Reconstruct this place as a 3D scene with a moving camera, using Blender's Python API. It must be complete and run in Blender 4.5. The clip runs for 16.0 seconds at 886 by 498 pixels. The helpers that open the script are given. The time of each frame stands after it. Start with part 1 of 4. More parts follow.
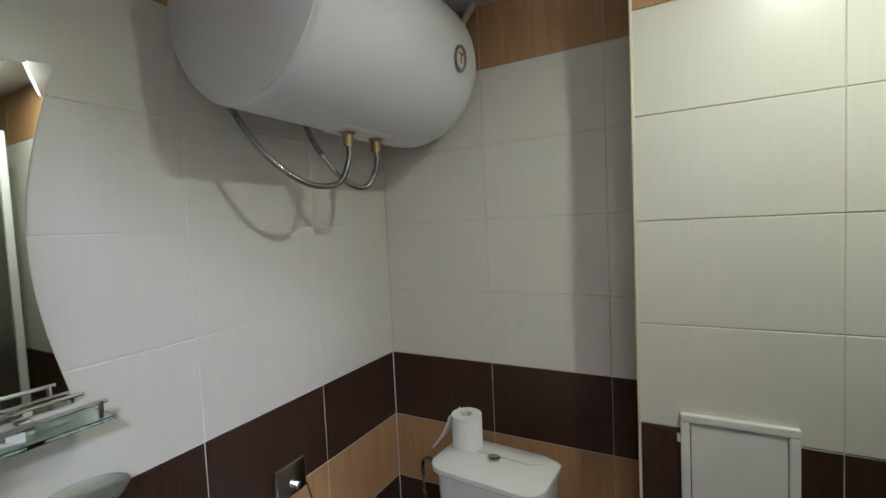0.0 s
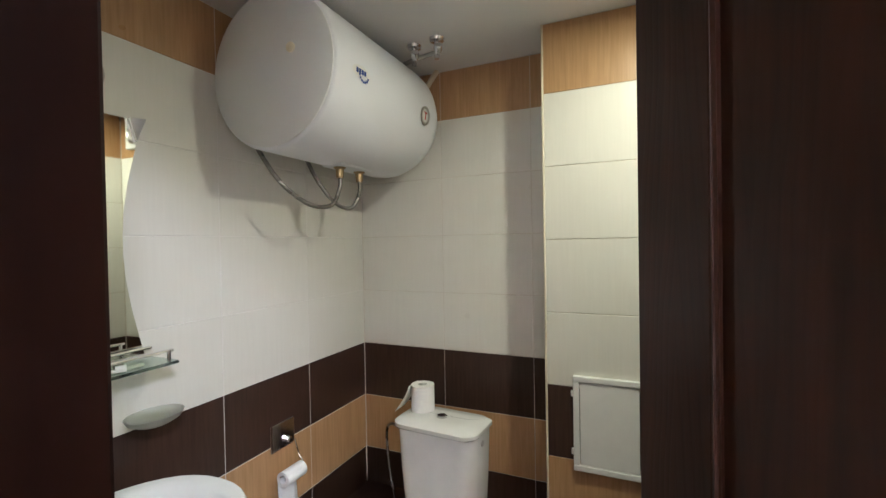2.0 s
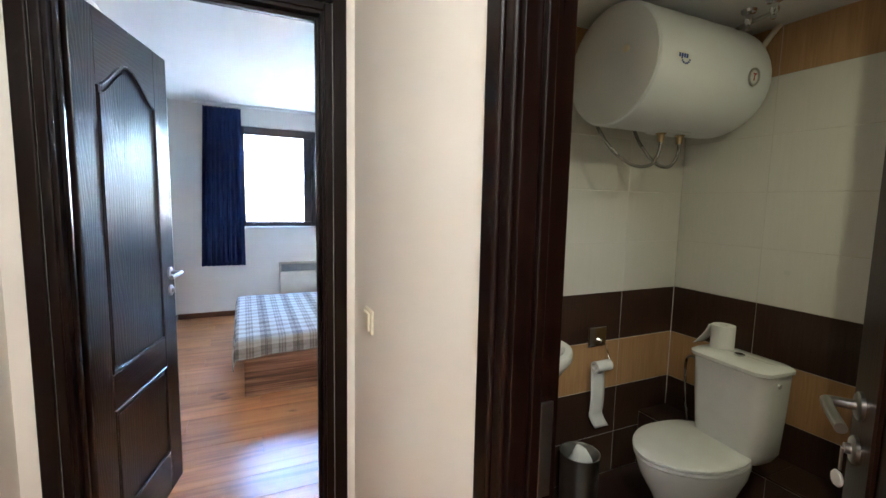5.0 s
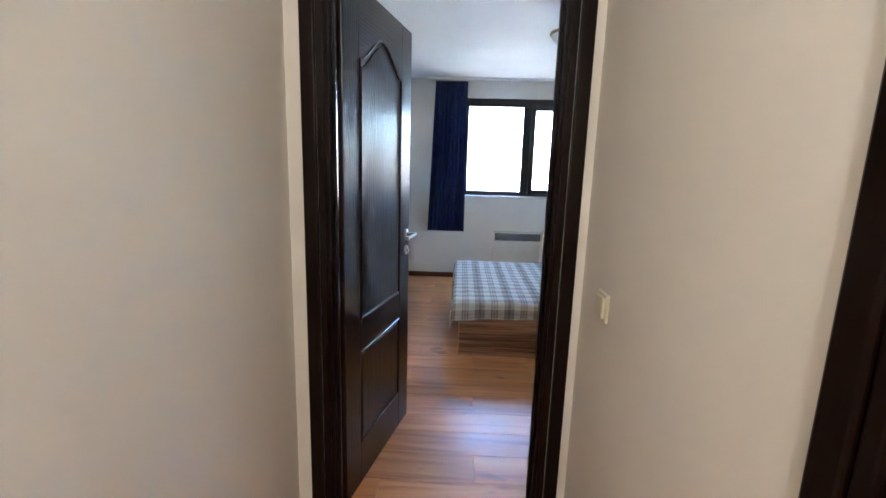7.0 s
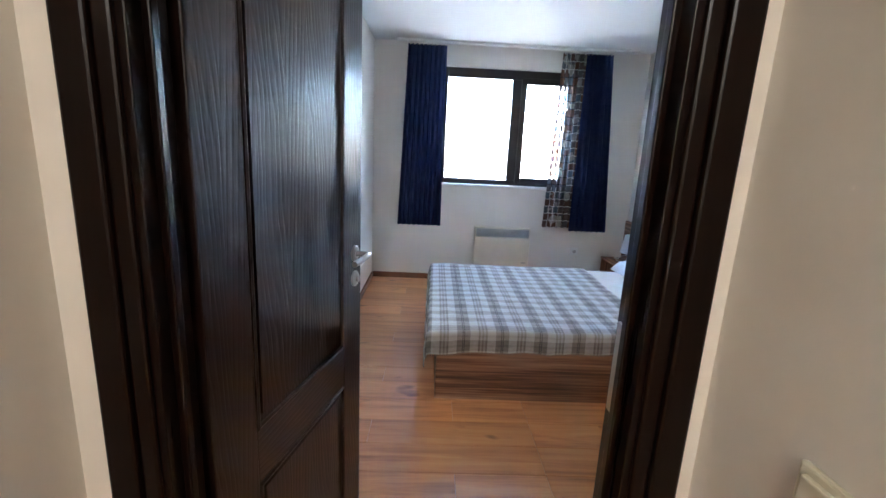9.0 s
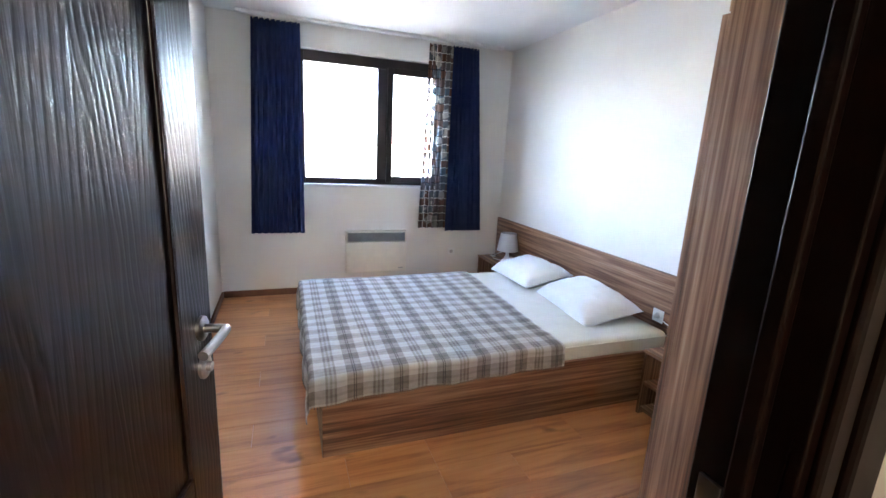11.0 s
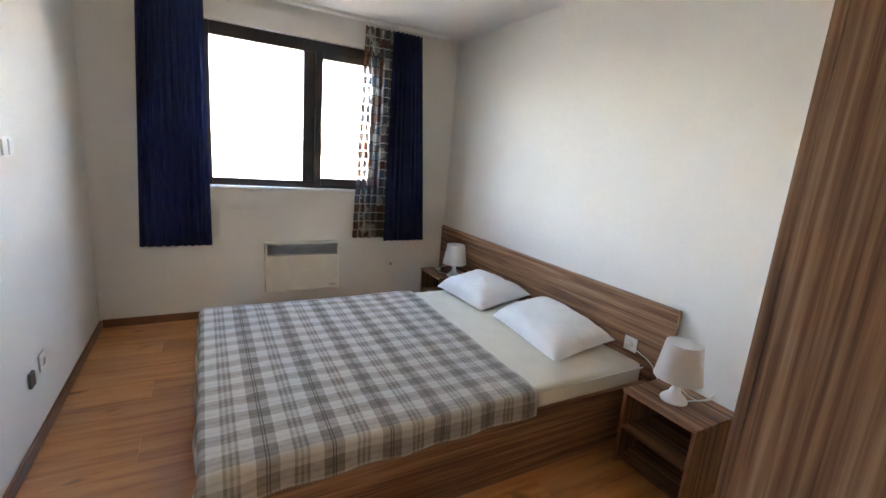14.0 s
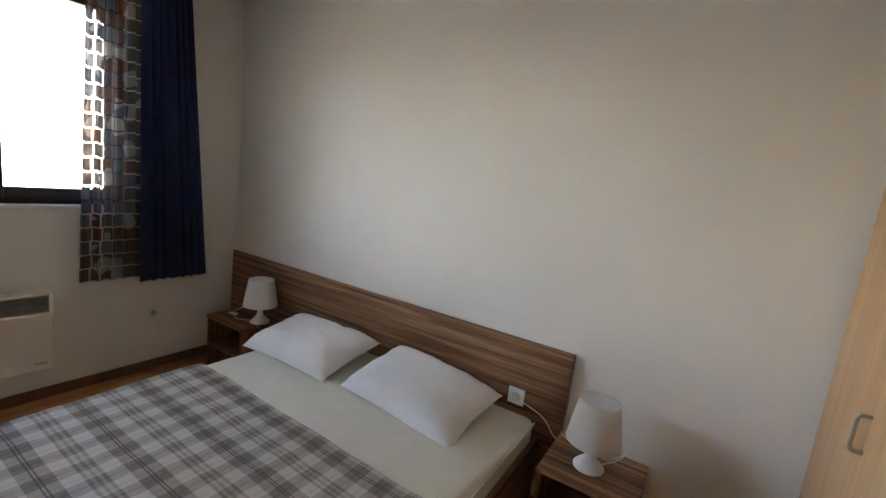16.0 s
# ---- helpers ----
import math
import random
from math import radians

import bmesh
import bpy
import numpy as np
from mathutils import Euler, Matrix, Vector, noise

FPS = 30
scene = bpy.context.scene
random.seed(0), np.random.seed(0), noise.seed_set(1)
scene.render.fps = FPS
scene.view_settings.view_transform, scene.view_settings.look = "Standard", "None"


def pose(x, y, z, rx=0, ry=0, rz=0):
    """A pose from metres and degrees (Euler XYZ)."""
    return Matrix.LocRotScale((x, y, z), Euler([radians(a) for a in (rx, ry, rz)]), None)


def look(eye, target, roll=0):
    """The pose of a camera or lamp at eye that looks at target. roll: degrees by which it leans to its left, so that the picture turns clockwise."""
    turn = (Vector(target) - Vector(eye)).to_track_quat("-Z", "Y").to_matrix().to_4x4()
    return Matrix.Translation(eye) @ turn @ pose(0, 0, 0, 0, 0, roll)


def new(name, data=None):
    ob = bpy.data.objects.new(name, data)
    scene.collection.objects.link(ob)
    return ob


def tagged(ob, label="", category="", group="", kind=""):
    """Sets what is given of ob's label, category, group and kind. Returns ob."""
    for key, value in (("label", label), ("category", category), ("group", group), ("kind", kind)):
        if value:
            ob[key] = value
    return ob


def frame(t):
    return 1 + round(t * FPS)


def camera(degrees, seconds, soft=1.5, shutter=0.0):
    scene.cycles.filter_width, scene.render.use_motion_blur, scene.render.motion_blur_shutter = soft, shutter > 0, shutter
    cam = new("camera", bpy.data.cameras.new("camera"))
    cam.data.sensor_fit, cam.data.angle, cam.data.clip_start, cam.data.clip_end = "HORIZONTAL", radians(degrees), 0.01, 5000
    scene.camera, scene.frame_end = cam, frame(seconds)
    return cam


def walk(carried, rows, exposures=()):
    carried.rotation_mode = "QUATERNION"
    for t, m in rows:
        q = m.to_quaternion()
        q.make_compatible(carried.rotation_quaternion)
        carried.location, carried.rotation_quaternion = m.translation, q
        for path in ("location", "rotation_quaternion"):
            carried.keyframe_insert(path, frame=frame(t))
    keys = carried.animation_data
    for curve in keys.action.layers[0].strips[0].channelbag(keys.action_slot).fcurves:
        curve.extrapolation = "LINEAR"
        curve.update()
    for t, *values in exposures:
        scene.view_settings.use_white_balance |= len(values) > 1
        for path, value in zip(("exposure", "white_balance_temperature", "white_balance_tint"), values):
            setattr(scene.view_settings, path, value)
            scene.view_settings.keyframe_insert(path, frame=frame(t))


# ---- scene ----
cam = camera(91.3, 16.0)
PATH = [
    (0, (-0.031, -0.752, 1.48), (-0.981, 1.004, 1.372), -2.7),
    (0.5, (0.03, -0.852, 1.508), (-0.92, 0.906, 1.423), -2.2),
    (1, (0.067, -0.932, 1.51), (-0.814, 0.862, 1.445), -1.5),
    (1.5, (0.091, -1.045, 1.504), (-0.751, 0.768, 1.451), -1.4),
    (2, (0.168, -1.115, 1.462), (-0.641, 0.714, 1.434), -1.0),
    (2.5, (0.289, -1.207, 1.473), (-0.535, 0.614, 1.401), -0.2),
    (3, (0.413, -1.309, 1.444), (-0.679, 0.364, 1.342), 1.2),
    (3.5, (0.528, -1.384, 1.44), (-0.712, 0.18, 1.306), 1.1),
    (4, (0.586, -1.419, 1.424), (-0.742, 0.068, 1.27), 1.1),
    (4.5, (0.583, -1.456, 1.416), (-0.951, -0.185, 1.235), 1.3),
    (5, (0.566, -1.511, 1.414), (-1.238, -0.673, 1.205), 1.2),
    (5.2, (0.577, -1.52, 1.408), (-1.304, -0.867, 1.213), 0.5),
    (7.3, (0.329, -1.583, 1.384), (-1.635, -1.664, 1.013), 1.8),
    (7.5, (0.277, -1.613, 1.374), (-1.685, -1.683, 0.994), 2.1),
    (8, (0.072, -1.662, 1.392), (-1.887, -1.704, 0.991), 2.1),
    (8.5, (-0.188, -1.639, 1.381), (-2.142, -1.593, 0.956), 2.6),
    (9, (-0.45, -1.586, 1.388), (-2.403, -1.526, 0.962), 2.8),
    (9.5, (-0.646, -1.598, 1.403), (-2.584, -1.366, 0.968), 3.7),
    (10, (-0.846, -1.647, 1.428), (-2.719, -1.102, 0.985), 2.3),
    (12.5, (-0.921, -1.667, 1.441), (-2.696, -0.852, 1.012), 3.6),
    (13, (-1.057, -1.626, 1.427), (-2.762, -0.671, 1.003), 4.5),
    (13.5, (-1.241, -1.578, 1.439), (-2.946, -0.619, 1.025), 4.6),
    (14, (-1.391, -1.537, 1.442), (-3.094, -0.574, 1.027), 4.7),
    (14.5, (-1.592, -1.492, 1.458), (-3.239, -0.428, 1.063), 4.7),
    (15, (-1.789, -1.478, 1.456), (-3.394, -0.353, 1.056), 5.3),
    (15.5, (-2.028, -1.405, 1.478), (-3.48, -0.082, 1.104), 5.9),
    (16, (-2.235, -1.329, 1.472), (-3.252, 0.364, 1.155), 6.9),
]
walk(cam, [(t, look(eye, target, roll)) for t, eye, target, roll in PATH],
     exposures=[(0, 7.8, 4650, 21), (1.5, 7.9, 4800, 22), (2, 8.25, 4850, 21), (2.5, 8.4, 4750, 17), (3.5, 7.9, 4500, 11), (4.5, 7.6, 5000, 9), (5, 7.25, 5250, 11), (7.5, 6.6, 5600, 12),
                (9, 6.8, 5700, 13), (10, 7.05, 5950, 15), (12.5, 6.85, 6700, 18), (13.5, 6.5, 7300, 17), (15, 6.2, 7600, 17), (15.5, 6.1, 7600, 17), (16, 5.5, 8200, 19)])

# ---- world, sun, lamps ----
world = bpy.data.worlds.new("sky")
scene.world = world
world.use_nodes = True
wn = world.node_tree
sky = wn.nodes.new("ShaderNodeTexSky")
sky.sky_type, sky.sun_disc = "NISHITA", False
sky.sun_elevation, sky.sun_rotation = radians(48), radians(70)
wn.links.new(sky.outputs["Color"], wn.nodes["Background"].inputs["Color"])
wn.nodes["Background"].inputs["Strength"].default_value = 0.15
sun = new("sun", bpy.data.lights.new("sun", "SUN"))
sun.data.energy, sun.data.angle, sun.data.color = 2.5, radians(0.5), (1, 0.95, 0.88)
sun.matrix_world = look((20, 7, 24), (0, 0, 0))


def lamp_light(name, place, watts, colour, radius):
    ob = new(name, bpy.data.lights.new(name, "POINT"))
    ob.data.energy, ob.data.color, ob.data.shadow_soft_size = watts, colour, radius
    ob.location = place
    return ob


bath_light = new("bathroom_light", bpy.data.lights.new("bathroom_light", "AREA"))
bath_light.data.shape, bath_light.data.size = "DISK", 0.07
bath_light.data.energy, bath_light.data.color = 0.038, (1.0, 0.88, 0.46)
bath_light.location = (0.30, -0.07, 2.196)
# warm fill light added for the hall, always behind the camera
lamp_light("hall_light", (1.15, -1.66, 2.36), 0.42, (1, 0.90, 0.74), 0.09)

# ---- materials ----


class Mat:
    """A node material with short ways to add nodes."""

    def __init__(self, name, rough=0.5, metal=0.0, colour=(0.8, 0.8, 0.8), spec=0.5):
        self.m = bpy.data.materials.new(name)
        self.m.use_nodes = True
        self.t = self.m.node_tree
        self.b = self.t.nodes["Principled BSDF"]
        self.b.inputs["Roughness"].default_value = rough
        self.b.inputs["Metallic"].default_value = metal
        self.b.inputs["Base Color"].default_value = (*colour, 1)
        self.b.inputs["Specular IOR Level"].default_value = spec

    def node(self, kind, **values):
        n = self.t.nodes.new(kind)
        for k, v in values.items():
            n.inputs[k.replace("_", " ")].default_value = v
        return n

    def link(self, a, b):
        self.t.links.new(a, b)

    def coords(self, scale=(1, 1, 1), kind="Object", shift=False):
        c = self.t.nodes.new("ShaderNodeTexCoord")
        mp = self.t.nodes.new("ShaderNodeMapping")
        mp.inputs["Scale"].default_value = scale
        out = c.outputs[kind]
        if shift:
            info = self.t.nodes.new("ShaderNodeObjectInfo")
            mul = self.t.nodes.new("ShaderNodeVectorMath")
            mul.operation = "MULTIPLY_ADD"
            mul.inputs[1].default_value = (37, 23, 51)
            self.link(info.outputs["Random"], mul.inputs[0])
            self.link(out, mul.inputs[2])
            out = mul.outputs[0]
        self.link(out, mp.inputs["Vector"])
        return mp.outputs["Vector"]

    def noise(self, vec, scale, detail=4.0, rough=0.55, distort=0.0):
        n = self.node("ShaderNodeTexNoise", Scale=scale, Detail=detail, Roughness=rough, Distortion=distort)
        self.link(vec, n.inputs["Vector"])
        return n.outputs["Fac"]

    def ramp(self, fac, stops):
        r = self.t.nodes.new("ShaderNodeValToRGB")
        e = r.color_ramp.elements
        while len(e) < len(stops):
            e.new(0.5)
        for el, (p, c) in zip(e, stops):
            el.position, el.color = p, (*c, 1)
        self.link(fac, r.inputs["Fac"])
        return r.outputs["Color"]

    def mix(self, fac, a, b, mode="MIX"):
        n = self.t.nodes.new("ShaderNodeMix")
        n.data_type, n.blend_type = "RGBA", mode
        for sock, v in ((n.inputs[0], fac), (n.inputs[6], a), (n.inputs[7], b)):
            if isinstance(v, (int, float)):
                sock.default_value = v
            elif isinstance(v, tuple):
                sock.default_value = (*v, 1)
            else:
                self.link(v, sock)
        return n.outputs[2]

    def math(self, op, a, b=0.0):
        n = self.t.nodes.new("ShaderNodeMath")
        n.operation = op
        for sock, v in zip(n.inputs, (a, b)):
            if isinstance(v, (int, float)):
                sock.default_value = v
            else:
                self.link(v, sock)
        return n.outputs[0]

    def colour(self, c):
        self.link(c, self.b.inputs["Base Color"])
        return self

    def rough(self, fac, lo, hi):
        n = self.node("ShaderNodeMapRange", To_Min=lo, To_Max=hi)
        self.link(fac, n.inputs["Value"])
        self.link(n.outputs[0], self.b.inputs["Roughness"])
        return self

    def bump(self, height, strength, distance=0.002):
        n = self.node("ShaderNodeBump", Strength=strength, Distance=distance)
        self.link(height, n.inputs["Height"])
        self.link(n.outputs[0], self.b.inputs["Normal"])
        return self


def paint(name, base, low):
    m = Mat(name, 0.75, spec=0.3)
    big = m.noise(m.coords(), 1.3, 3)
    fine = m.noise(m.coords(), 160, 3)
    m.colour(m.ramp(big, [(0.3, low), (0.7, base)]))
    return m.bump(fine, 0.18, 0.001).m


def tile_mat(name, a, b, rough=0.3):
    m = Mat(name, rough)
    v = m.coords((120, 120, 6), shift=True)
    g = m.noise(v, 1.0, 4)
    blot = m.noise(m.coords(shift=True), 5, 3)
    m.colour(m.mix(m.math("MULTIPLY", blot, 0.25), m.ramp(g, [(0.3, a), (0.7, b)]), a))
    m.rough(blot, rough - 0.06, rough + 0.08)
    return m.bump(g, 0.12, 0.0006).m


def dark_wood(name, axis, lo=0.24, hi=0.40, spec=0.5, relief=0.85, tone=1.0):
    """Dark-stained door wood: cathedral figure and fine open grain along axis under a glossy varnish."""
    m = Mat(name, 0.28, spec=spec)
    sc = [150, 150, 150]
    sc[axis] = 4.0
    fine = m.noise(m.coords(tuple(sc)), 1.0, 3, 0.6)
    sc = [38, 38, 38]
    sc[axis] = 1.6
    g = m.noise(m.coords(tuple(sc)), 1.0, 5, 0.6)
    sep = m.t.nodes.new("ShaderNodeSeparateXYZ")
    m.link(m.coords(), sep.inputs[0])
    across, along = sep.outputs[2 if axis == 0 else 0], sep.outputs[axis]
    sc = [5, 5, 5]
    sc[axis] = 1.1
    warp = m.noise(m.coords(tuple(sc)), 1.0, 3)
    fold = m.math("PINGPONG", m.math("ADD", across, m.math("MULTIPLY", warp, 0.07)), 0.105)
    rings = m.math("ADD", m.math("MULTIPLY", fold, 62.0), m.math("ADD", m.math("MULTIPLY", along, 5.0), m.math("MULTIPLY", warp, 5.0)))
    groove = m.ramp(m.math("FRACT", rings), [(0.0, (0, 0, 0)), (0.30, (0.85, 0.85, 0.85)), (0.75, (1, 1, 1)), (0.99, (0.05, 0.05, 0.05))])
    h = m.math("ADD", m.math("MULTIPLY", g, 0.62), m.math("MULTIPLY", groove, 0.30))
    stops = [(0.25, (0.008, 0.0032, 0.002)), (0.5, (0.022, 0.0076, 0.0040)), (0.75, (0.034, 0.0120, 0.0064))]
    m.colour(m.ramp(m.math("ADD", m.math("MULTIPLY", g, 0.85), m.math("MULTIPLY", groove, 0.07)), [(p, tuple(tone * x for x in c)) for p, c in stops]))
    m.rough(g, lo, hi)
    height = m.math("ADD", m.math("MULTIPLY", fine, 0.55), h)
    return m.bump(height, relief, 0.0013).m


def zebra(name, axis):
    """Brown striped laminate, streaks along axis."""
    m = Mat(name, 0.42, spec=0.4)
    sc = [46, 46, 46]
    sc[axis] = 0.8
    g = m.noise(m.coords(tuple(sc), shift=False), 1.0, 4, 0.6)
    sc = [95, 95, 95]
    sc[axis] = 3.5
    f2 = m.noise(m.coords(tuple(sc)), 1.0, 4)
    sc = [7, 7, 7]
    sc[axis] = 0.5
    big = m.noise(m.coords(tuple(sc)), 1.0, 2)
    f = m.math("ADD", m.math("MULTIPLY", g, 0.6), m.math("ADD", m.math("MULTIPLY", f2, 0.22), m.math("MULTIPLY", big, 0.18)))
    m.colour(m.ramp(f, [(0.36, (0.075, 0.032, 0.016)), (0.45, (0.185, 0.084, 0.042)), (0.53, (0.31, 0.158, 0.083)), (0.63, (0.46, 0.275, 0.165))]))
    return m.bump(f2, 0.1, 0.0005).m


def laminate():
    m = Mat("laminate_floor", 0.3, spec=0.5)
    info = m.t.nodes.new("ShaderNodeObjectInfo")
    v = m.coords((16, 1.1, 16), shift=True)
    g = m.noise(v, 1.0, 6, 0.62, 0.6)
    blot = m.noise(m.coords((4.5, 1.6, 4.5), shift=True), 1.0, 3)
    knot = m.noise(m.coords((7, 3.2, 7), shift=True), 1.0, 2)
    c = m.ramp(g, [(0.30, (0.29, 0.100, 0.034)), (0.5, (0.57, 0.235, 0.084)), (0.72, (0.68, 0.335, 0.135))])
    c = m.mix(m.math("MULTIPLY", blot, 0.4), c, (0.44, 0.175, 0.055))
    spot = m.ramp(knot, [(0.66, (0, 0, 0)), (0.76, (1, 1, 1))])
    c = m.mix(m.math("MULTIPLY", spot, 0.8), c, (0.085, 0.032, 0.013))
    tone = m.node("ShaderNodeMapRange", To_Min=0.82, To_Max=1.12)
    m.link(info.outputs["Random"], tone.inputs["Value"])
    hsv = m.t.nodes.new("ShaderNodeHueSaturation")
    m.link(c, hsv.inputs["Color"])
    m.link(tone.outputs[0], hsv.inputs["Value"])
    m.colour(hsv.outputs["Color"])
    m.rough(g, 0.26, 0.38)
    return m.bump(g, 0.06, 0.0006).m


def plaid():
    """Fringed woollen check: cream ground, grey-brown bars both ways, a fine twill."""
    m = Mat("plaid_wool", 0.95, spec=0.1)
    c = m.t.nodes.new("ShaderNodeTexCoord")
    sep = m.t.nodes.new("ShaderNodeSeparateXYZ")
    m.link(c.outputs["UV"], sep.inputs[0])

    def near(f, at, half):
        return m.math("LESS_THAN", m.math("ABSOLUTE", m.math("SUBTRACT", f, at)), half)

    fv = m.math("FRACT", m.math("MULTIPLY", sep.outputs[1], 1 / 0.222))
    fu = m.math("FRACT", m.math("MULTIPLY", sep.outputs[0], 1 / 0.112))
    total = m.math("MULTIPLY", near(fv, 0.25, 0.17), 0.26)
    for at, half, w in ((0.228, 0.011, 0.34), (0.272, 0.011, 0.34), (0.75, 0.12, 0.10), (0.66, 0.022, 0.15), (0.75, 0.022, 0.15), (0.84, 0.022, 0.15)):
        total = m.math("ADD", total, m.math("MULTIPLY", near(fv, at, half), w))
    for at, half, w in ((0.5, 0.26, 0.21), (0.5, 0.05, 0.07), (0.05, 0.04, 0.07)):
        total = m.math("ADD", total, m.math("MULTIPLY", near(fu, at, half), w))
    weave = m.noise(m.coords((900, 900, 900)), 1.0, 2)
    fuzz = m.noise(m.coords((40, 40, 40)), 1.0, 3)
    total = m.math("ADD", m.math("MULTIPLY", total, 1.08), m.math("MULTIPLY", m.math("SUBTRACT", fuzz, 0.5), 0.22))
    col = m.ramp(total, [(0.0, (0.54, 0.52, 0.48)), (0.28, (0.33, 0.295, 0.26)), (0.55, (0.145, 0.122, 0.105)), (0.85, (0.05, 0.044, 0.042))])
    m.colour(m.mix(m.math("MULTIPLY", weave, 0.3), col, (0.30, 0.27, 0.235)))
    m.b.inputs["Sheen Weight"].default_value = 0.15
    return m.bump(m.math("ADD", weave, fuzz), 0.5, 0.002).m


def cloth(name, a, b, rough=0.9, scale=500, translucent=0.0):
    m = Mat(name, rough, spec=0.15)
    w = m.noise(m.coords((scale, scale, scale * 0.4)), 1.0, 2)
    big = m.noise(m.coords(), 6, 3)
    m.colour(m.mix(m.math("MULTIPLY", w, 0.5), m.ramp(big, [(0.3, a), (0.7, b)]), a))
    m.bump(w, 0.3, 0.001)
    if translucent:
        out = m.t.nodes["Material Output"]
        tr = m.node("ShaderNodeBsdfTranslucent")
        tr.inputs["Color"].default_value = (*b, 1)
        mx = m.t.nodes.new("ShaderNodeMixShader")
        mx.inputs[0].default_value = translucent
        m.link(m.b.outputs[0], mx.inputs[1])
        m.link(tr.outputs[0], mx.inputs[2])
        m.link(mx.outputs[0], out.inputs["Surface"])
    return m.m


def block_sheer():
    """Sheer curtain woven with rows of brown, grey and teal blocks."""
    m = Mat("block_sheer", 0.85, spec=0.1)
    c = m.t.nodes.new("ShaderNodeTexCoord")
    br = m.node("ShaderNodeTexBrick", Scale=1.0, Mortar_Size=0.0045, Brick_Width=0.068, Row_Height=0.078)
    br.offset, br.inputs["Bias"].default_value, br.inputs["Mortar Smooth"].default_value = 0.1, 0.0, 0.1
    br.inputs["Color1"].default_value, br.inputs["Color2"].default_value = (0.20, 0.11, 0.075, 1), (0.15, 0.20, 0.24, 1)
    br.inputs["Mortar"].default_value = (0.17, 0.17, 0.18, 1)
    m.link(c.outputs["UV"], br.inputs["Vector"])
    cells = m.t.nodes.new("ShaderNodeTexVoronoi")
    cells.inputs["Scale"].default_value = 13.0
    m.link(c.outputs["UV"], cells.inputs["Vector"])
    sep = m.t.nodes.new("ShaderNodeSeparateColor")
    m.link(cells.outputs["Color"], sep.inputs[0])
    pale = m.math("GREATER_THAN", sep.outputs[0], 0.80)
    col = m.mix(pale, br.outputs["Color"], (0.42, 0.40, 0.37))
    m.colour(col)
    out = m.t.nodes["Material Output"]
    tr = m.node("ShaderNodeBsdfTranslucent")
    m.link(col, tr.inputs["Color"])
    mx = m.t.nodes.new("ShaderNodeMixShader")
    mx.inputs[0].default_value = 0.5
    m.link(m.b.outputs[0], mx.inputs[1])
    m.link(tr.outputs[0], mx.inputs[2])
    gap = m.t.nodes.new("ShaderNodeBsdfTransparent")
    mx2 = m.t.nodes.new("ShaderNodeMixShader")
    m.link(m.math("ADD", m.math("MULTIPLY", br.outputs["Fac"], 0.85), 0.08), mx2.inputs[0])
    m.link(mx.outputs[0], mx2.inputs[1])
    m.link(gap.outputs[0], mx2.inputs[2])
    m.link(mx2.outputs[0], out.inputs["Surface"])
    return m.m


def plain(name, colour, rough=0.4, metal=0.0, wear=0.0, spec=0.5):
    m = Mat(name, rough, metal, colour, spec)
    n = m.noise(m.coords(), 14, 4)
    dark = tuple(x * (0.975 - wear) for x in colour)
    m.colour(m.ramp(n, [(0.35, dark), (0.65, colour)]))
    m.rough(n, max(0.03, rough - 0.05), rough + 0.07)
    return m.m


def glass(name, tint=(1, 1, 1), rough=0.0):
    m = Mat(name, rough)
    m.b.inputs["Base Color"].default_value = (*tint, 1)
    m.b.inputs["Transmission Weight"].default_value = 1.0
    m.b.inputs["IOR"].default_value = 1.45
    return m.m


PAINT = paint("white_wall_paint", (0.80, 0.778, 0.732), (0.75, 0.725, 0.675))
HALLPAINT = paint("cream_wall_paint", (0.80, 0.755, 0.68), (0.75, 0.70, 0.62))
CEIL = paint("ceiling_paint", (0.80, 0.80, 0.79), (0.75, 0.75, 0.74))
T_WHITE = tile_mat("cream_tile", (0.69, 0.67, 0.60), (0.72, 0.70, 0.63))
T_TAN = tile_mat("tan_tile", (0.38, 0.22, 0.09), (0.50, 0.31, 0.145))
T_DARK = tile_mat("brown_tile", (0.034, 0.017, 0.011), (0.058, 0.031, 0.021))
WENGE = dark_wood("dark_stained_wood", 2, 0.24, 0.40, 0.6, 0.85, 0.6)
WENGE_X = dark_wood("dark_stained_wood_across", 0, 0.24, 0.40, 0.6, 0.85, 0.6)
BROWNWOOD, BROWNWOOD_X = dark_wood("brown_varnished_wood", 2, 0.32, 0.46, 0.3, 0.22, 1.25), dark_wood("brown_varnished_wood_across", 0, 0.32, 0.46, 0.3, 0.22, 1.25)
FRAME_Z, FRAME_X = dark_wood("dark_frame_wood", 2, 0.24, 0.34, 0.2, 0.01, 0.3), dark_wood("dark_frame_wood_across", 0, 0.24, 0.34, 0.2, 0.01, 0.3)
ZEB_X, ZEB_Y, ZEB_Z = zebra("striped_wood_x", 0), zebra("striped_wood_y", 1), zebra("striped_wood_z", 2)
LAM = laminate()
PLAID = plaid()
BLUE = cloth("navy_curtain_cloth", (0.024, 0.038, 0.125), (0.036, 0.056, 0.165), translucent=0.22)
SHEER = block_sheer()
LINEN = cloth("white_linen", (0.78, 0.79, 0.80), (0.84, 0.85, 0.86), 0.9, 700)
MATTRESS = cloth("cream_mattress_cloth", (0.66, 0.64, 0.55), (0.74, 0.72, 0.64), 0.85, 300)
FRINGE = cloth("brown_wool_fringe", (0.20, 0.165, 0.13), (0.30, 0.255, 0.21), 0.95, 300)
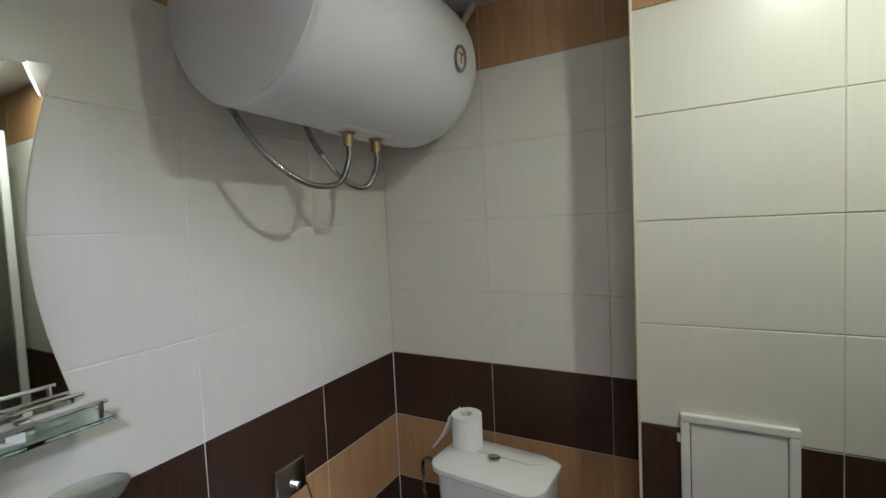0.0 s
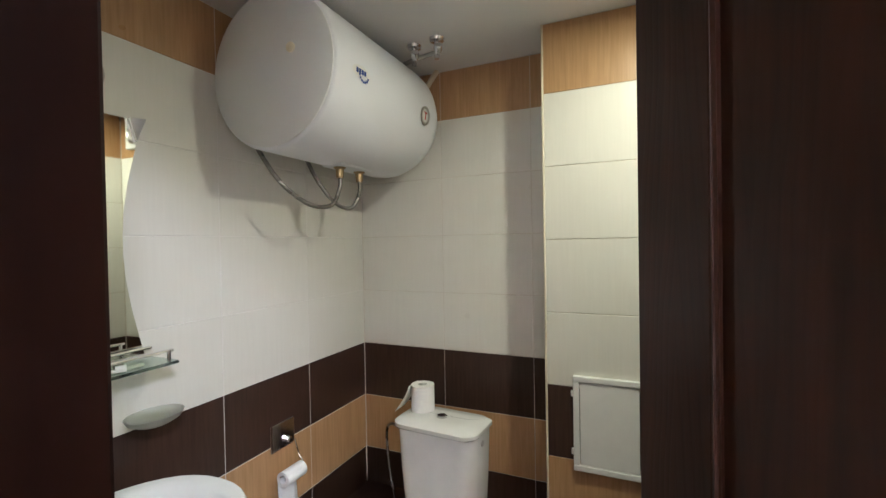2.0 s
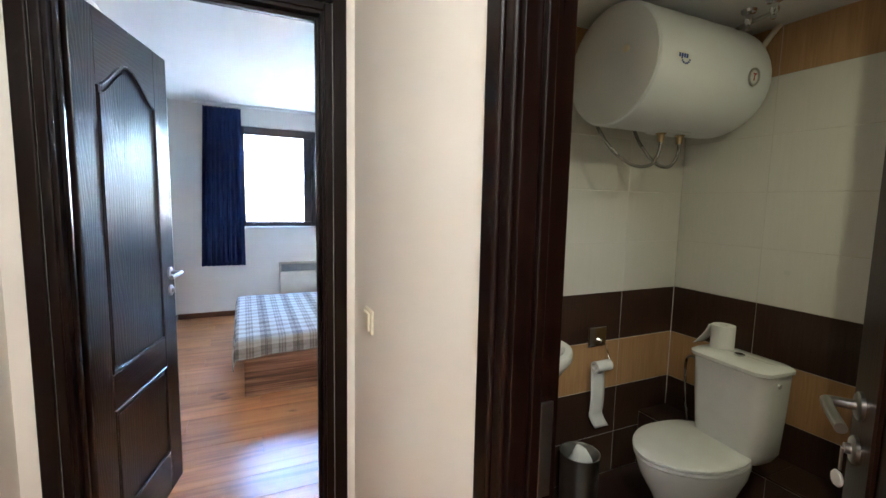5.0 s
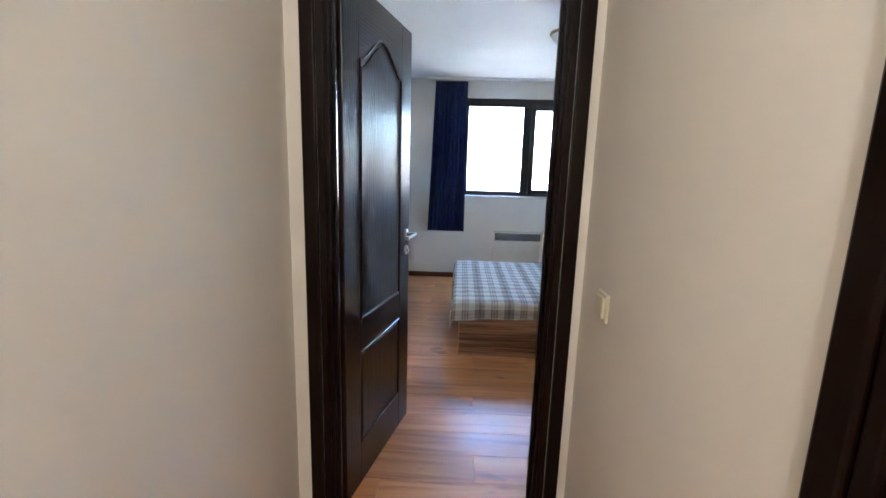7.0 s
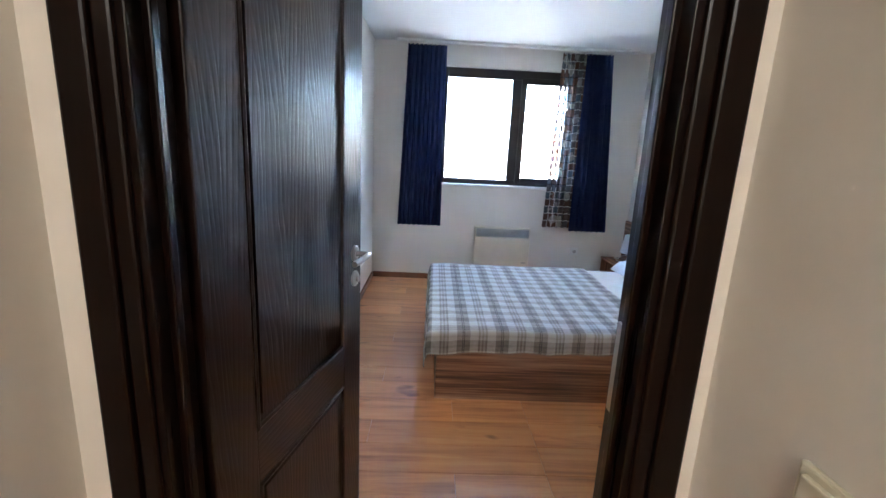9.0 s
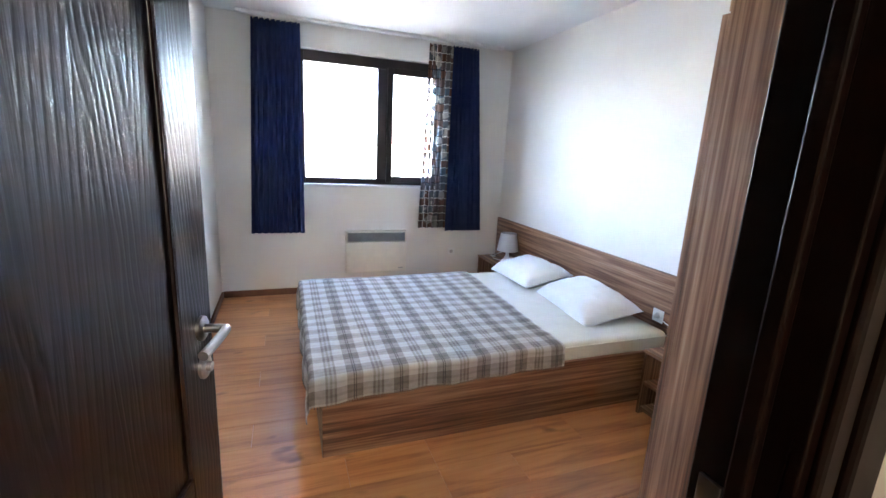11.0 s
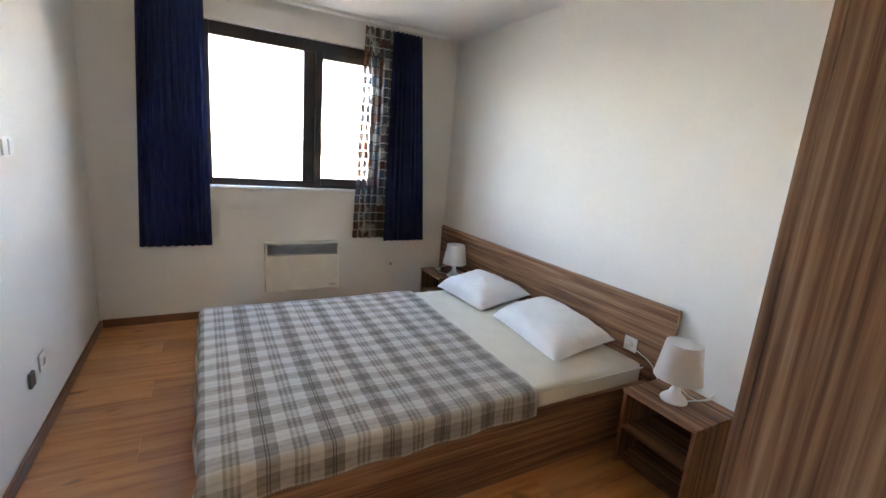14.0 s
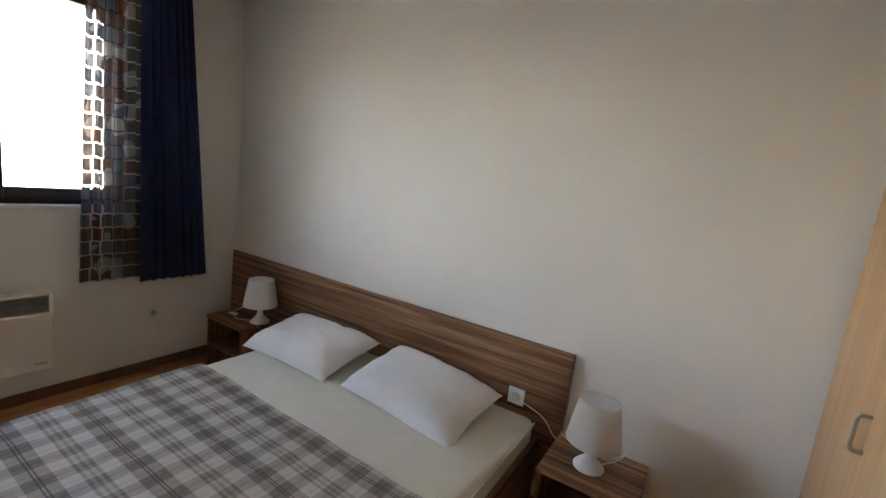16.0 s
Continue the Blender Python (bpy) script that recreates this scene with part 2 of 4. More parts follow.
CERAMIC = plain("white_ceramic", (0.80, 0.80, 0.77), 0.12, 0, 0.02)
ENAMEL = Mat("white_enamel", 0.30, 0.0, (0.77, 0.79, 0.82))
ENAMEL.bump(ENAMEL.noise(ENAMEL.coords(), 300, 2), 0.02, 0.0005)
ENAMEL = ENAMEL.m
ENDCAP = Mat("white_plastic_cap", 0.45, 0.0, (0.70, 0.71, 0.70))
ENDCAP.bump(ENDCAP.noise(ENDCAP.coords(), 400, 2), 0.05, 0.0005)
ENDCAP = ENDCAP.m
PLASTIC = plain("white_plastic", (0.80, 0.80, 0.78), 0.35, 0, 0.02)
SHADE = cloth("white_lamp_shade", (0.80, 0.79, 0.77), (0.85, 0.84, 0.83), 0.5, 300, translucent=0.3)
CREAM = plain("cream_metal", (0.80, 0.76, 0.66), 0.4, 0, 0.03)
IVORY = plain("ivory_plastic", (0.72, 0.66, 0.50), 0.4, 0, 0.03)
CHROME = plain("chrome", (0.75, 0.75, 0.76), 0.10, 1.0)
STEEL = plain("brushed_steel", (0.50, 0.49, 0.47), 0.30, 1.0, 0.1)
BRASS = plain("worn_brass", (0.42, 0.31, 0.16), 0.35, 1.0, 0.2)
PEWTER = plain("dark_nickel", (0.26, 0.245, 0.225), 0.27, 1.0, 0.15)
BLACK = plain("black_plastic", (0.015, 0.015, 0.016), 0.5)
DARKWIN = plain("dark_window_frame", (0.020, 0.017, 0.020), 0.35)
PAPER = plain("tissue_paper", (0.83, 0.83, 0.81), 0.95, 0, 0.03)
BEECH = Mat("pale_beech", 0.4)
_g = BEECH.noise(BEECH.coords((26, 26, 1.2)), 1.0, 5)
BEECH.colour(BEECH.ramp(_g, [(0.3, (0.40, 0.22, 0.105)), (0.7, (0.53, 0.32, 0.17))]))
BEECH = BEECH.m
MIRROR = Mat("mirror_silver", 0.02, 1.0, (0.88, 0.9, 0.88)).m
GLASS = glass("clear_glass")
GREENGLASS = glass("greenish_glass", (0.72, 0.88, 0.82))
FROST = glass("frosted_glass", (0.82, 0.85, 0.80), 0.35)
BASEWOOD = plain("brown_skirting", (0.20, 0.085, 0.035), 0.4, 0, 0.2)
LOGOBLUE = plain("blue_print", (0.02, 0.06, 0.30), 0.3)
LOGORED = plain("red_print", (0.50, 0.04, 0.02), 0.3)
GROUT = plain("tan_grout", (0.64, 0.59, 0.50), 0.9, 0, 0.1)
STUCCO = plain("house_render", (0.62, 0.56, 0.46), 0.9)
ROOFMAT = plain("clay_roof", (0.24, 0.11, 0.07), 0.9, 0, 0.2)
GROUNDMAT = plain("ground_outside", (0.16, 0.15, 0.12), 0.95, 0, 0.3)
WINDARK = plain("far_window", (0.05, 0.06, 0.07), 0.1)
BLUECAP = plain("blue_cap", (0.01, 0.02, 0.12), 0.35)


# ---- building helpers ----


def box(bm, x0, x1, y0, y1, z0, z1, bevel=0.0, seg=2):
    m = Matrix.Translation(((x0 + x1) / 2, (y0 + y1) / 2, (z0 + z1) / 2)) @ Matrix.Diagonal((abs(x1 - x0), abs(y1 - y0), abs(z1 - z0), 1))
    r = bmesh.ops.create_cube(bm, size=1, matrix=m)
    if bevel:
        edges = list({e for v in r["verts"] for e in v.link_edges})
        bmesh.ops.bevel(bm, geom=edges, offset=bevel, segments=seg, profile=0.5, affect="EDGES")
    return bm


def boxed(*args, **kw):
    return box(bmesh.new(), *args, **kw)


def lathe(bm, profile, seg=32, m=None, sx=1.0, sy=1.0):
    """Turns a profile of (radius, height) round z; closes the ends where the radius is 0."""
    m = m or Matrix()
    rings = []
    for r, z in profile:
        if r <= 1e-6:
            rings.append([bm.verts.new(m @ Vector((0, 0, z)))])
        else:
            rings.append([bm.verts.new(m @ Vector((r * sx * math.cos(a), r * sy * math.sin(a), z)))
                          for a in (2 * math.pi * i / seg for i in range(seg))])
    for a, b in zip(rings, rings[1:]):
        for i in range(seg):
            j = (i + 1) % seg
            if len(a) == 1 and len(b) > 1:
                bm.faces.new((a[0], b[j], b[i]))
            elif len(b) == 1 and len(a) > 1:
                bm.faces.new((a[i], a[j], b[0]))
            elif len(a) > 1:
                bm.faces.new((a[i], a[j], b[j], b[i]))
    return bm


def tube(bm, pts, r, seg=10, smooth_steps=6):
    """A round tube through the points, rounded between them."""
    p = [Vector(q) for q in pts]
    path = []
    for i in range(len(p) - 1):
        a, b, c, d = p[max(i - 1, 0)], p[i], p[i + 1], p[min(i + 2, len(p) - 1)]
        for k in range(smooth_steps):
            t = k / smooth_steps
            path.append(0.5 * ((2 * b) + (c - a) * t + (2 * a - 5 * b + 4 * c - d) * t * t + (3 * b - a - 3 * c + d) * t ** 3))
    path.append(p[-1])
    up = Vector((0.13, 0.21, 1)).normalized()
    rings = []
    for i, q in enumerate(path):
        d = (path[min(i + 1, len(path) - 1)] - path[max(i - 1, 0)]).normalized()
        u = d.cross(up)
        if u.length < 1e-3:
            u = d.cross(Vector((1, 0, 0)))
        u.normalize()
        w = d.cross(u)
        rings.append([bm.verts.new(q + r * (math.cos(a) * u + math.sin(a) * w)) for a in (2 * math.pi * k / seg for k in range(seg))])
    for a, b in zip(rings, rings[1:]):
        for i in range(seg):
            bm.faces.new((a[i], a[(i + 1) % seg], b[(i + 1) % seg], b[i]))
    bm.faces.new(rings[0])
    bm.faces.new(list(reversed(rings[-1])))
    return bm


def plate(bm, outline, thick, m=None):
    """A flat plate from an outline in local x, z, of the given thickness along +y."""
    m = m or Matrix()
    a = [bm.verts.new(m @ Vector((x, 0, z))) for x, z in outline]
    b = [bm.verts.new(m @ Vector((x, thick, z))) for x, z in outline]
    bm.faces.new(a)
    bm.faces.new(list(reversed(b)))
    n = len(a)
    for i in range(n):
        bm.faces.new((a[i], b[i], b[(i + 1) % n], a[(i + 1) % n]))
    return bm


def part(name, bm, material, parent=None, label="", smooth=False, m=None):
    bmesh.ops.recalc_face_normals(bm, faces=bm.faces)
    me = bpy.data.meshes.new(name)
    bm.to_mesh(me)
    bm.free()
    me.materials.append(material)
    if smooth:
        me.shade_smooth()
        me.set_sharp_from_angle(angle=radians(38))
    ob = new(name, me)
    if parent:
        ob.parent = parent
    if m is not None:
        ob.matrix_basis = m
    if label:
        ob["label"] = label
    return ob


def thing(name, label, category, m=None, group="", kind=""):
    ob = new(name)
    ob.empty_display_size = 0.1
    if m is not None:
        ob.matrix_basis = m
    return tagged(ob, label, category, group, kind)


def solid(name, bm, material, label, category, kind="structure", smooth=False):
    return tagged(part(name, bm, material, None, "", smooth), label, category, "", kind)


def grid_sheet(name, nu, nv, fn, material, parent=None, thick=0.004, label=""):
    """A thick sheet from fn(u, v) -> (place, uv)."""
    bm = bmesh.new()
    uvl = bm.loops.layers.uv.new("UVMap")
    vs, uvs = {}, {}
    for i in range(nu + 1):
        for j in range(nv + 1):
            p, uv = fn(i / nu, j / nv)
            vs[i, j] = bm.verts.new(p)
            uvs[vs[i, j]] = uv
    for i in range(nu):
        for j in range(nv):
            f = bm.faces.new((vs[i, j], vs[i + 1, j], vs[i + 1, j + 1], vs[i, j + 1]))
            for l in f.loops:
                l[uvl].uv = uvs[l.vert]
    me = bpy.data.meshes.new(name)
    bm.to_mesh(me)
    bm.free()
    me.materials.append(material)
    me.shade_smooth()
    ob = new(name, me)
    if thick:
        so = ob.modifiers.new("thickness", "SOLIDIFY")
        so.thickness, so.offset = thick, 0
    if parent:
        ob.parent = parent
    if label:
        ob["label"] = label
    return ob


# ---- the structure ----
H = 2.5
solid("ceiling", boxed(-5.45, -1.085, -2.35, 0.72, H, H + 0.15), CEIL, "white painted bedroom ceiling", "ceiling")
solid("ceiling_hall", boxed(-1.085, 2.1, -2.35, -1.07, H, H + 0.15), CEIL, "white painted hall ceiling", "ceiling")
solid("ceiling_bathroom", boxed(-1.06, 1.6, -1.03, 0.70, 2.22, 2.36), CEIL, "white painted bathroom ceiling", "ceiling")
solid("floor", boxed(-5.45, 2.1, -2.35, -1.02, -0.2, -0.012), BASEWOOD, "subfloor under the laminate planks", "floor")
solid("floor_bathroom", boxed(-1.235, 1.6, -1.02, 0.76, -0.2, -0.008), T_DARK, "dark brown tiled bathroom floor", "floor")
solid("floor_bedside", boxed(-5.45, -1.235, -1.02, 0.72, -0.2, -0.012), BASEWOOD, "subfloor under the laminate planks", "floor")

wall_between = solid("wall_bathroom_west", boxed(-1.235, -1.0425, -1.02, 0.76, 0, H), PAINT, "white wall tiled on the bathroom side", "wall")
bm = boxed(-1.175, -1.085, -2.34, -2.03, 0, H)
box(bm, -1.175, -1.085, -2.03, -1.215, 2.10, H)
box(bm, -1.175, -1.085, -1.215, -1.02, 0, H)
solid("wall_bedroom_door", bm, HALLPAINT, "cream wall around the bedroom doorway", "wall")
bm = boxed(-1.085, -0.03, -1.12, -1.0235, 0, H)
box(bm, -0.03, 0.62, -1.12, -1.0235, 2.10, H)
box(bm, 0.62, 2.0, -1.12, -1.0235, 0, H)
wall_bath_front = solid("wall_bathroom_front", bm, HALLPAINT, "cream hall wall around the bathroom doorway", "wall")
solid("wall_hall_south", boxed(-1.085, 2.0, -2.31, -2.145, 0, H), HALLPAINT, "plain cream hall wall", "wall")
solid("wall_hall_east", boxed(2.0, 2.1, -2.31, -1.02, 0, H), HALLPAINT, "plain cream hall end wall", "wall")
wall_bath_back = solid("wall_bathroom_back", boxed(-1.0425, 1.6, 0.6545, 0.76, 0, H), GROUT, "bathroom back wall covered in tiles", "wall")
wall_bath_east = solid("wall_bathroom_east", boxed(1.5, 1.6, -1.03, 0.66, 0, H), GROUT, "bathroom side wall covered in tiles", "wall")
bm = boxed(-0.1175, 0.4615, 0.4285, 0.6545, 0, 2.22)
pillar = solid("wall_pipe_shaft", bm, GROUT, "boxed-in pipe shaft covered in tiles", "wall")
shaft2 = solid("wall_shower_block", boxed(0.4615, 1.5, 0.1535, 0.6545, 0, 2.22), GROUT, "tiled block beside the shower", "wall")

solid("wall_bedroom_south", boxed(-5.45, -1.175, -2.34, -2.235, 0, H), PAINT, "white painted bedroom wall with sockets", "wall")
solid("wall_bedroom_north", boxed(-5.45, -1.235, 0.612, 0.72, 0, H), PAINT, "white painted bedroom wall behind the headboard", "wall")
WY0, WY1, WZ0, WZ1 = -1.515, -0.10, 1.085, 2.285
bm = boxed(-5.45, -5.213, -2.235, WY0, 0, H)
box(bm, -5.45, -5.213, WY1, 0.612, 0, H)
box(bm, -5.45, -5.213, WY0, WY1, 0, WZ0)
box(bm, -5.45, -5.213, WY0, WY1, WZ1, H)
solid("wall_window", bm, PAINT, "white painted wall with the window opening", "wall")

# skirting in the bedroom
bm = boxed(-5.213, -5.197, -2.219, 0.585, 0, 0.062, 0.004)
solid("baseboard", bm, BASEWOOD, "brown wooden skirting along the window wall", "baseboard")
solid("baseboard_south", boxed(-5.197, -1.26, -2.235, -2.219, 0, 0.062, 0.004), BASEWOOD, "brown wooden skirting along the plain wall", "baseboard")

# window
win = thing("window_1", "dark-framed two-part window with white sill", "window", kind="structure")
X0, X1 = -5.34, -5.27
bm = boxed(X0, X1, WY0, WY0 + 0.05, WZ0, WZ1, 0.006)
box(bm, X0, X1, WY1 - 0.05, WY1, WZ0, WZ1, 0.006)
box(bm, X0, X1, WY0 + 0.05, WY1 - 0.05, WZ1 - 0.095, WZ1, 0.006)
box(bm, X0, X1, WY0 + 0.05, WY1 - 0.05, WZ0, WZ0 + 0.06, 0.006)
box(bm, X0, X1, -0.785, -0.685, WZ0 + 0.06, WZ1 - 0.095, 0.006)
part("window_frame", bm, DARKWIN, win, "dark brown plastic frame")
bm = bmesh.new()
a, b, c, d = -0.690, WY1 - 0.045, WZ0 + 0.03, WZ1 - 0.075
for q in ((a, a + 0.06, c, d), (b - 0.06, b, c, d), (a + 0.06, b - 0.06, c, c + 0.06), (a + 0.06, b - 0.06, d - 0.06, d)):
    box(bm, X0 + 0.01, X1 + 0.018, *q, 0.006)
part("sash", bm, DARKWIN, win, "dark opening sash")
bm = boxed(X1 + 0.018, X1 + 0.035, -0.665, -0.645, 1.60, 1.66, 0.004)
box(bm, X1 + 0.035, X1 + 0.050, -0.664, -0.646, 1.52, 1.655, 0.005)
part("window_handle", bm, BLACK, win)
for y0, y1, z0, z1 in ((WY0 + 0.045, -0.78, WZ0 + 0.055, WZ1 - 0.09), (a + 0.055, b - 0.055, c + 0.055, d - 0.055)):
    pane = part("pane", boxed(-5.312, -5.306, y0, y1, z0, z1), GLASS, win)
    pane.visible_shadow = False
part("window_sill", boxed(-5.27, -5.193, WY0 - 0.01, WY1 + 0.01, WZ0 - 0.022, WZ0 + 0.003, 0.006), PLASTIC, win, "white sill board")


# doors and their frames
def door_frame(name, label, m, w, h, t, plates, back=True):
    """Jambs, stepped casings on both faces, stops. Opening from x=0 to w, wall from y=0 (front) to t."""
    ob = thing(name, label, "door frame", m, kind="structure")
    part("jamb", boxed(-0.03, 0, -0.004, t + 0.004, 0, h + 0.03, 0.002), FRAME_Z, ob)
    part("jamb", boxed(w, w + 0.03, -0.004, t + 0.004, 0, h + 0.03, 0.002), FRAME_Z, ob)
    part("head_jamb", boxed(0, w, -0.004, t + 0.004, h, h + 0.03, 0.002), FRAME_X, ob)
    part("stop", boxed(0, 0.014, t - 0.062, t - 0.042, 0, h, 0.003), FRAME_Z, ob)
    part("stop", boxed(w - 0.014, w, t - 0.062, t - 0.042, 0, h, 0.003), FRAME_Z, ob)
    part("head_stop", boxed(0.014, w - 0.014, t - 0.062, t - 0.042, h - 0.014, h, 0.003), FRAME_X, ob)
    for y, s in ((0, -1), (t, 1)):
        for x0, d in ((-0.012, -1), (w + 0.012, 1)):
            if s > 0 and d < 0 and not back:
                continue
            bm = bmesh.new()
            for a0, a1, p in ((0, 0.028, 0.014), (0.030, 0.078, 0.020)):
                xa, xb = sorted((x0 + d * a0, x0 + d * a1))
                ya, yb = sorted((y + s * 0.002, y + s * p))
                box(bm, xa, xb, ya, yb, 0, h + 0.012 + a1, 0.005)
            part("casing", bm, FRAME_Z, ob)
        bm = bmesh.new()
        for a0, a1, p in ((0, 0.028, 0.014), (0.030, 0.078, 0.020)):
            ya, yb = sorted((y + s * 0.002, y + s * (p - 0.001)))
            box(bm, -0.012 - a0, w + 0.012 + a0, ya, yb, h + 0.012 + a0, h + 0.012 + a1, 0.004)
        part("head_casing", bm, FRAME_X, ob)
    for x, z in plates:
        bm = boxed(x - 0.0025, x + 0.0025, t - 0.036, t - 0.010, z - 0.085, z + 0.085, 0.001)
        part("strike_plate", bm, STEEL, ob, "steel strike plate")
    return ob


door_frame("door_frame_bathroom", "dark-stained wooden frame of the bathroom doorway", pose(0.005, -1.12, 0), 0.585, 2.07, 0.09, [(0.003, 1.0)], False)
door_frame("door_frame_bedroom", "dark-stained wooden frame of the bedroom doorway", pose(-1.085, -2.0, 0, 0, 0, 90), 0.757, 2.07, 0.09, [(0.754, 1.03)])


def arch(x0, x1, z, rise, n=14):
    """A bell-shaped arch line from (x0, z) to (x1, z)."""
    out = []
    for i in range(n + 1):
        u = i / n
        s = 0.5 - 0.5 * math.cos(2 * math.pi * u)
        out.append((x0 + u * (x1 - x0), z + rise * s ** 0.85))
    return out


def door_leaf(name, label, m, w, side, z_handle=1.06, wood=WENGE, cross=WENGE_X):
    """A panelled leaf: hinge edge at x=0, face towards -y, the other towards +y. side: -1 when the lever on the -y face points to the hinge."""
    ob = thing(name, label, "door", m, kind="structure")
    T, h, s = 0.040, 2.05, 0.134
    part("core", boxed(0.01, w - 0.01, 0.010, T - 0.010, 0.01, h - 0.01), wood, ob)
    part("stile", boxed(0, s, 0, T, 0.008, h, 0.003), wood, ob)
    part("stile", boxed(w - s, w, 0, T, 0.008, h, 0.003), wood, ob)
    part("bottom_rail", boxed(s, w - s, 0.0005, T - 0.0005, 0.008, 0.20, 0.002), cross, ob)
    part("middle_rail", boxed(s, w - s, 0.0005, T - 0.0005, 0.63, 0.765, 0.002), cross, ob)
    line = arch(s, w - s, 1.80, 0.115)
    top = [(s, h)] + line + [(w - s, h)]
    part("top_rail", plate(bmesh.new(), top, T - 0.001, pose(0, 0.0005, 0)), cross, ob)
    e = 0.028
    inner = arch(s + e, w - s - e, 1.80 - e, 0.112)
    for y, tk in ((0.004, 0.008), (T - 0.012, 0.008)):
        part("upper_panel", plate(bmesh.new(), [(s + e, 0.765 + e)] + inner + [(w - s - e, 0.765 + e)], tk, pose(0, y, 0)), wood, ob)
        part("lower_panel", boxed(s + e, w - s - e, y, y + tk, 0.20 + e, 0.63 - e, 0.003), wood, ob)
    for y in (0.002, T - 0.002):
        ring = [(s + 0.006, y, 0.772)] + [(x, y, z - 0.006) for x, z in arch(s + 0.006, w - s - 0.006, 1.80, 0.115)] + [(w - s - 0.006, y, 0.772), (s + 0.006, y, 0.772)]
        part("moulding", tube(bmesh.new(), ring, 0.006, 6, 1), wood, ob)
        ring = [(s + 0.006, y, 0.207), (s + 0.006, y, 0.623), (w - s - 0.006, y, 0.623), (w - s - 0.006, y, 0.207), (s + 0.006, y, 0.207)]
        part("moulding", tube(bmesh.new(), ring, 0.006, 6, 1), wood, ob)
    for y, d in ((0, -1), (T, 1)):
        hx = w - 0.055
        hd = part("handle", tube(bmesh.new(), [(hx, y, z_handle), (hx, y + d * 0.045, z_handle), (hx - 0.012, y + d * 0.052, z_handle), (hx - 0.055, y + d * 0.052, z_handle - 0.003), (hx - 0.115, y + d * 0.050, z_handle - 0.006)], 0.0095, 12), STEEL, ob, "satin steel lever handle", True)
        rot = pose(hx, y, z_handle, 90 if d < 0 else -90)
        part("rosette", lathe(bmesh.new(), [(0, 0), (0.026, 0), (0.026, 0.006), (0.022, 0.009), (0, 0.009)], 24, rot), STEEL, hd, "", True)
        rot = pose(hx, y, z_handle - 0.085, 90 if d < 0 else -90)
        part("lock_rosette", lathe(bmesh.new(), [(0, 0), (0.026, 0), (0.026, 0.006), (0.022, 0.009), (0.010, 0.009), (0.010, 0.018), (0, 0.018)], 24, rot), STEEL, ob, "steel lock rosette", True)
    part("latch_plate", boxed(w - 0.001, w + 0.002, 0.010, 0.030, z_handle - 0.12, z_handle + 0.05, 0.0008), STEEL, ob)
    for z in (0.20, 1.0, 1.83):
        bm = boxed(-0.012, 0.0, -0.004 + T, 0.004 + T, z - 0.05, z + 0.05, 0.002)
        lathe(bm, [(0, -0.055), (0.007, -0.055), (0.007, 0.055), (0, 0.055)], 12, pose(-0.008, T + 0.004 if side > 0 else -0.004, z))
        box(bm, 0.0, 0.035, T - 0.001, T + 0.002, z - 0.05, z + 0.05, 0.001)
        part("hinge", bm, BRASS, ob, "worn brass hinge", True)
    return ob


bed_leaf = door_leaf("door_bedroom", "open dark-stained panelled bedroom door with arched panel", pose(-1.182, -1.982, 0, 0, 0, 167.0), 0.722, 1)
bath_leaf = door_leaf("door_bathroom", "open dark-stained panelled bathroom door with keys", pose(0.575, -0.985, 0, 0, 0, 123.2), 0.675, -1, 1.06, BROWNWOOD, BROWNWOOD_X)

# keys on the bathroom door lock
keys = thing("key_bunch", "keys with a pale tag hanging in the lock", "keys", bath_leaf.matrix_basis @ pose(0.62, 0.058, 0.93))
part("key", boxed(-0.004, 0.004, 0, 0.004, 0, 0.045, 0.001), STEEL, keys)
part("tag", lathe(bmesh.new(), [(0, -0.003), (0.014, -0.003), (0.016, 0), (0.014, 0.003), (0, 0.003)], 20, pose(0, 0.004, -0.018, 90, 0, 20)), PLASTIC, keys, "pale plastic tag", True)

part("paint_chip", boxed(0.006, 0.011, 0.0395, 0.0408, 1.268, 1.281), PLASTIC, bath_leaf, "small pale chip in the varnish")
part("paint_chip", boxed(0.016, 0.019, 0.0395, 0.0408, 1.271, 1.283), PLASTIC, bath_leaf, "small pale chip in the varnish")

# light switch in the hall
sw = thing("light_switch", "ivory plastic rocker switch on the hall wall", "switch", pose(-0.855, -1.12, 1.01))
part("plate", boxed(-0.042, 0.042, -0.010, 0, -0.042, 0.042, 0.004), IVORY, sw)
part("rocker", boxed(-0.030, 0.030, -0.018, -0.009, -0.031, 0.031, 0.003), IVORY, sw)


# ---- bathroom ----
def lettering(name, body, size, material, parent, m):
    cu = bpy.data.curves.new(name, "FONT")
    cu.body, cu.size, cu.align_x, cu.align_y, cu.extrude = body, size, "CENTER", "CENTER", 0.0006
    tmp = bpy.data.objects.new(name, cu)
    me = bpy.data.meshes.new_from_object(tmp)
    me.materials.clear()
    me.materials.append(material)
    ob = new(name, me)
    ob.parent, ob.matrix_basis = parent, m
    return ob


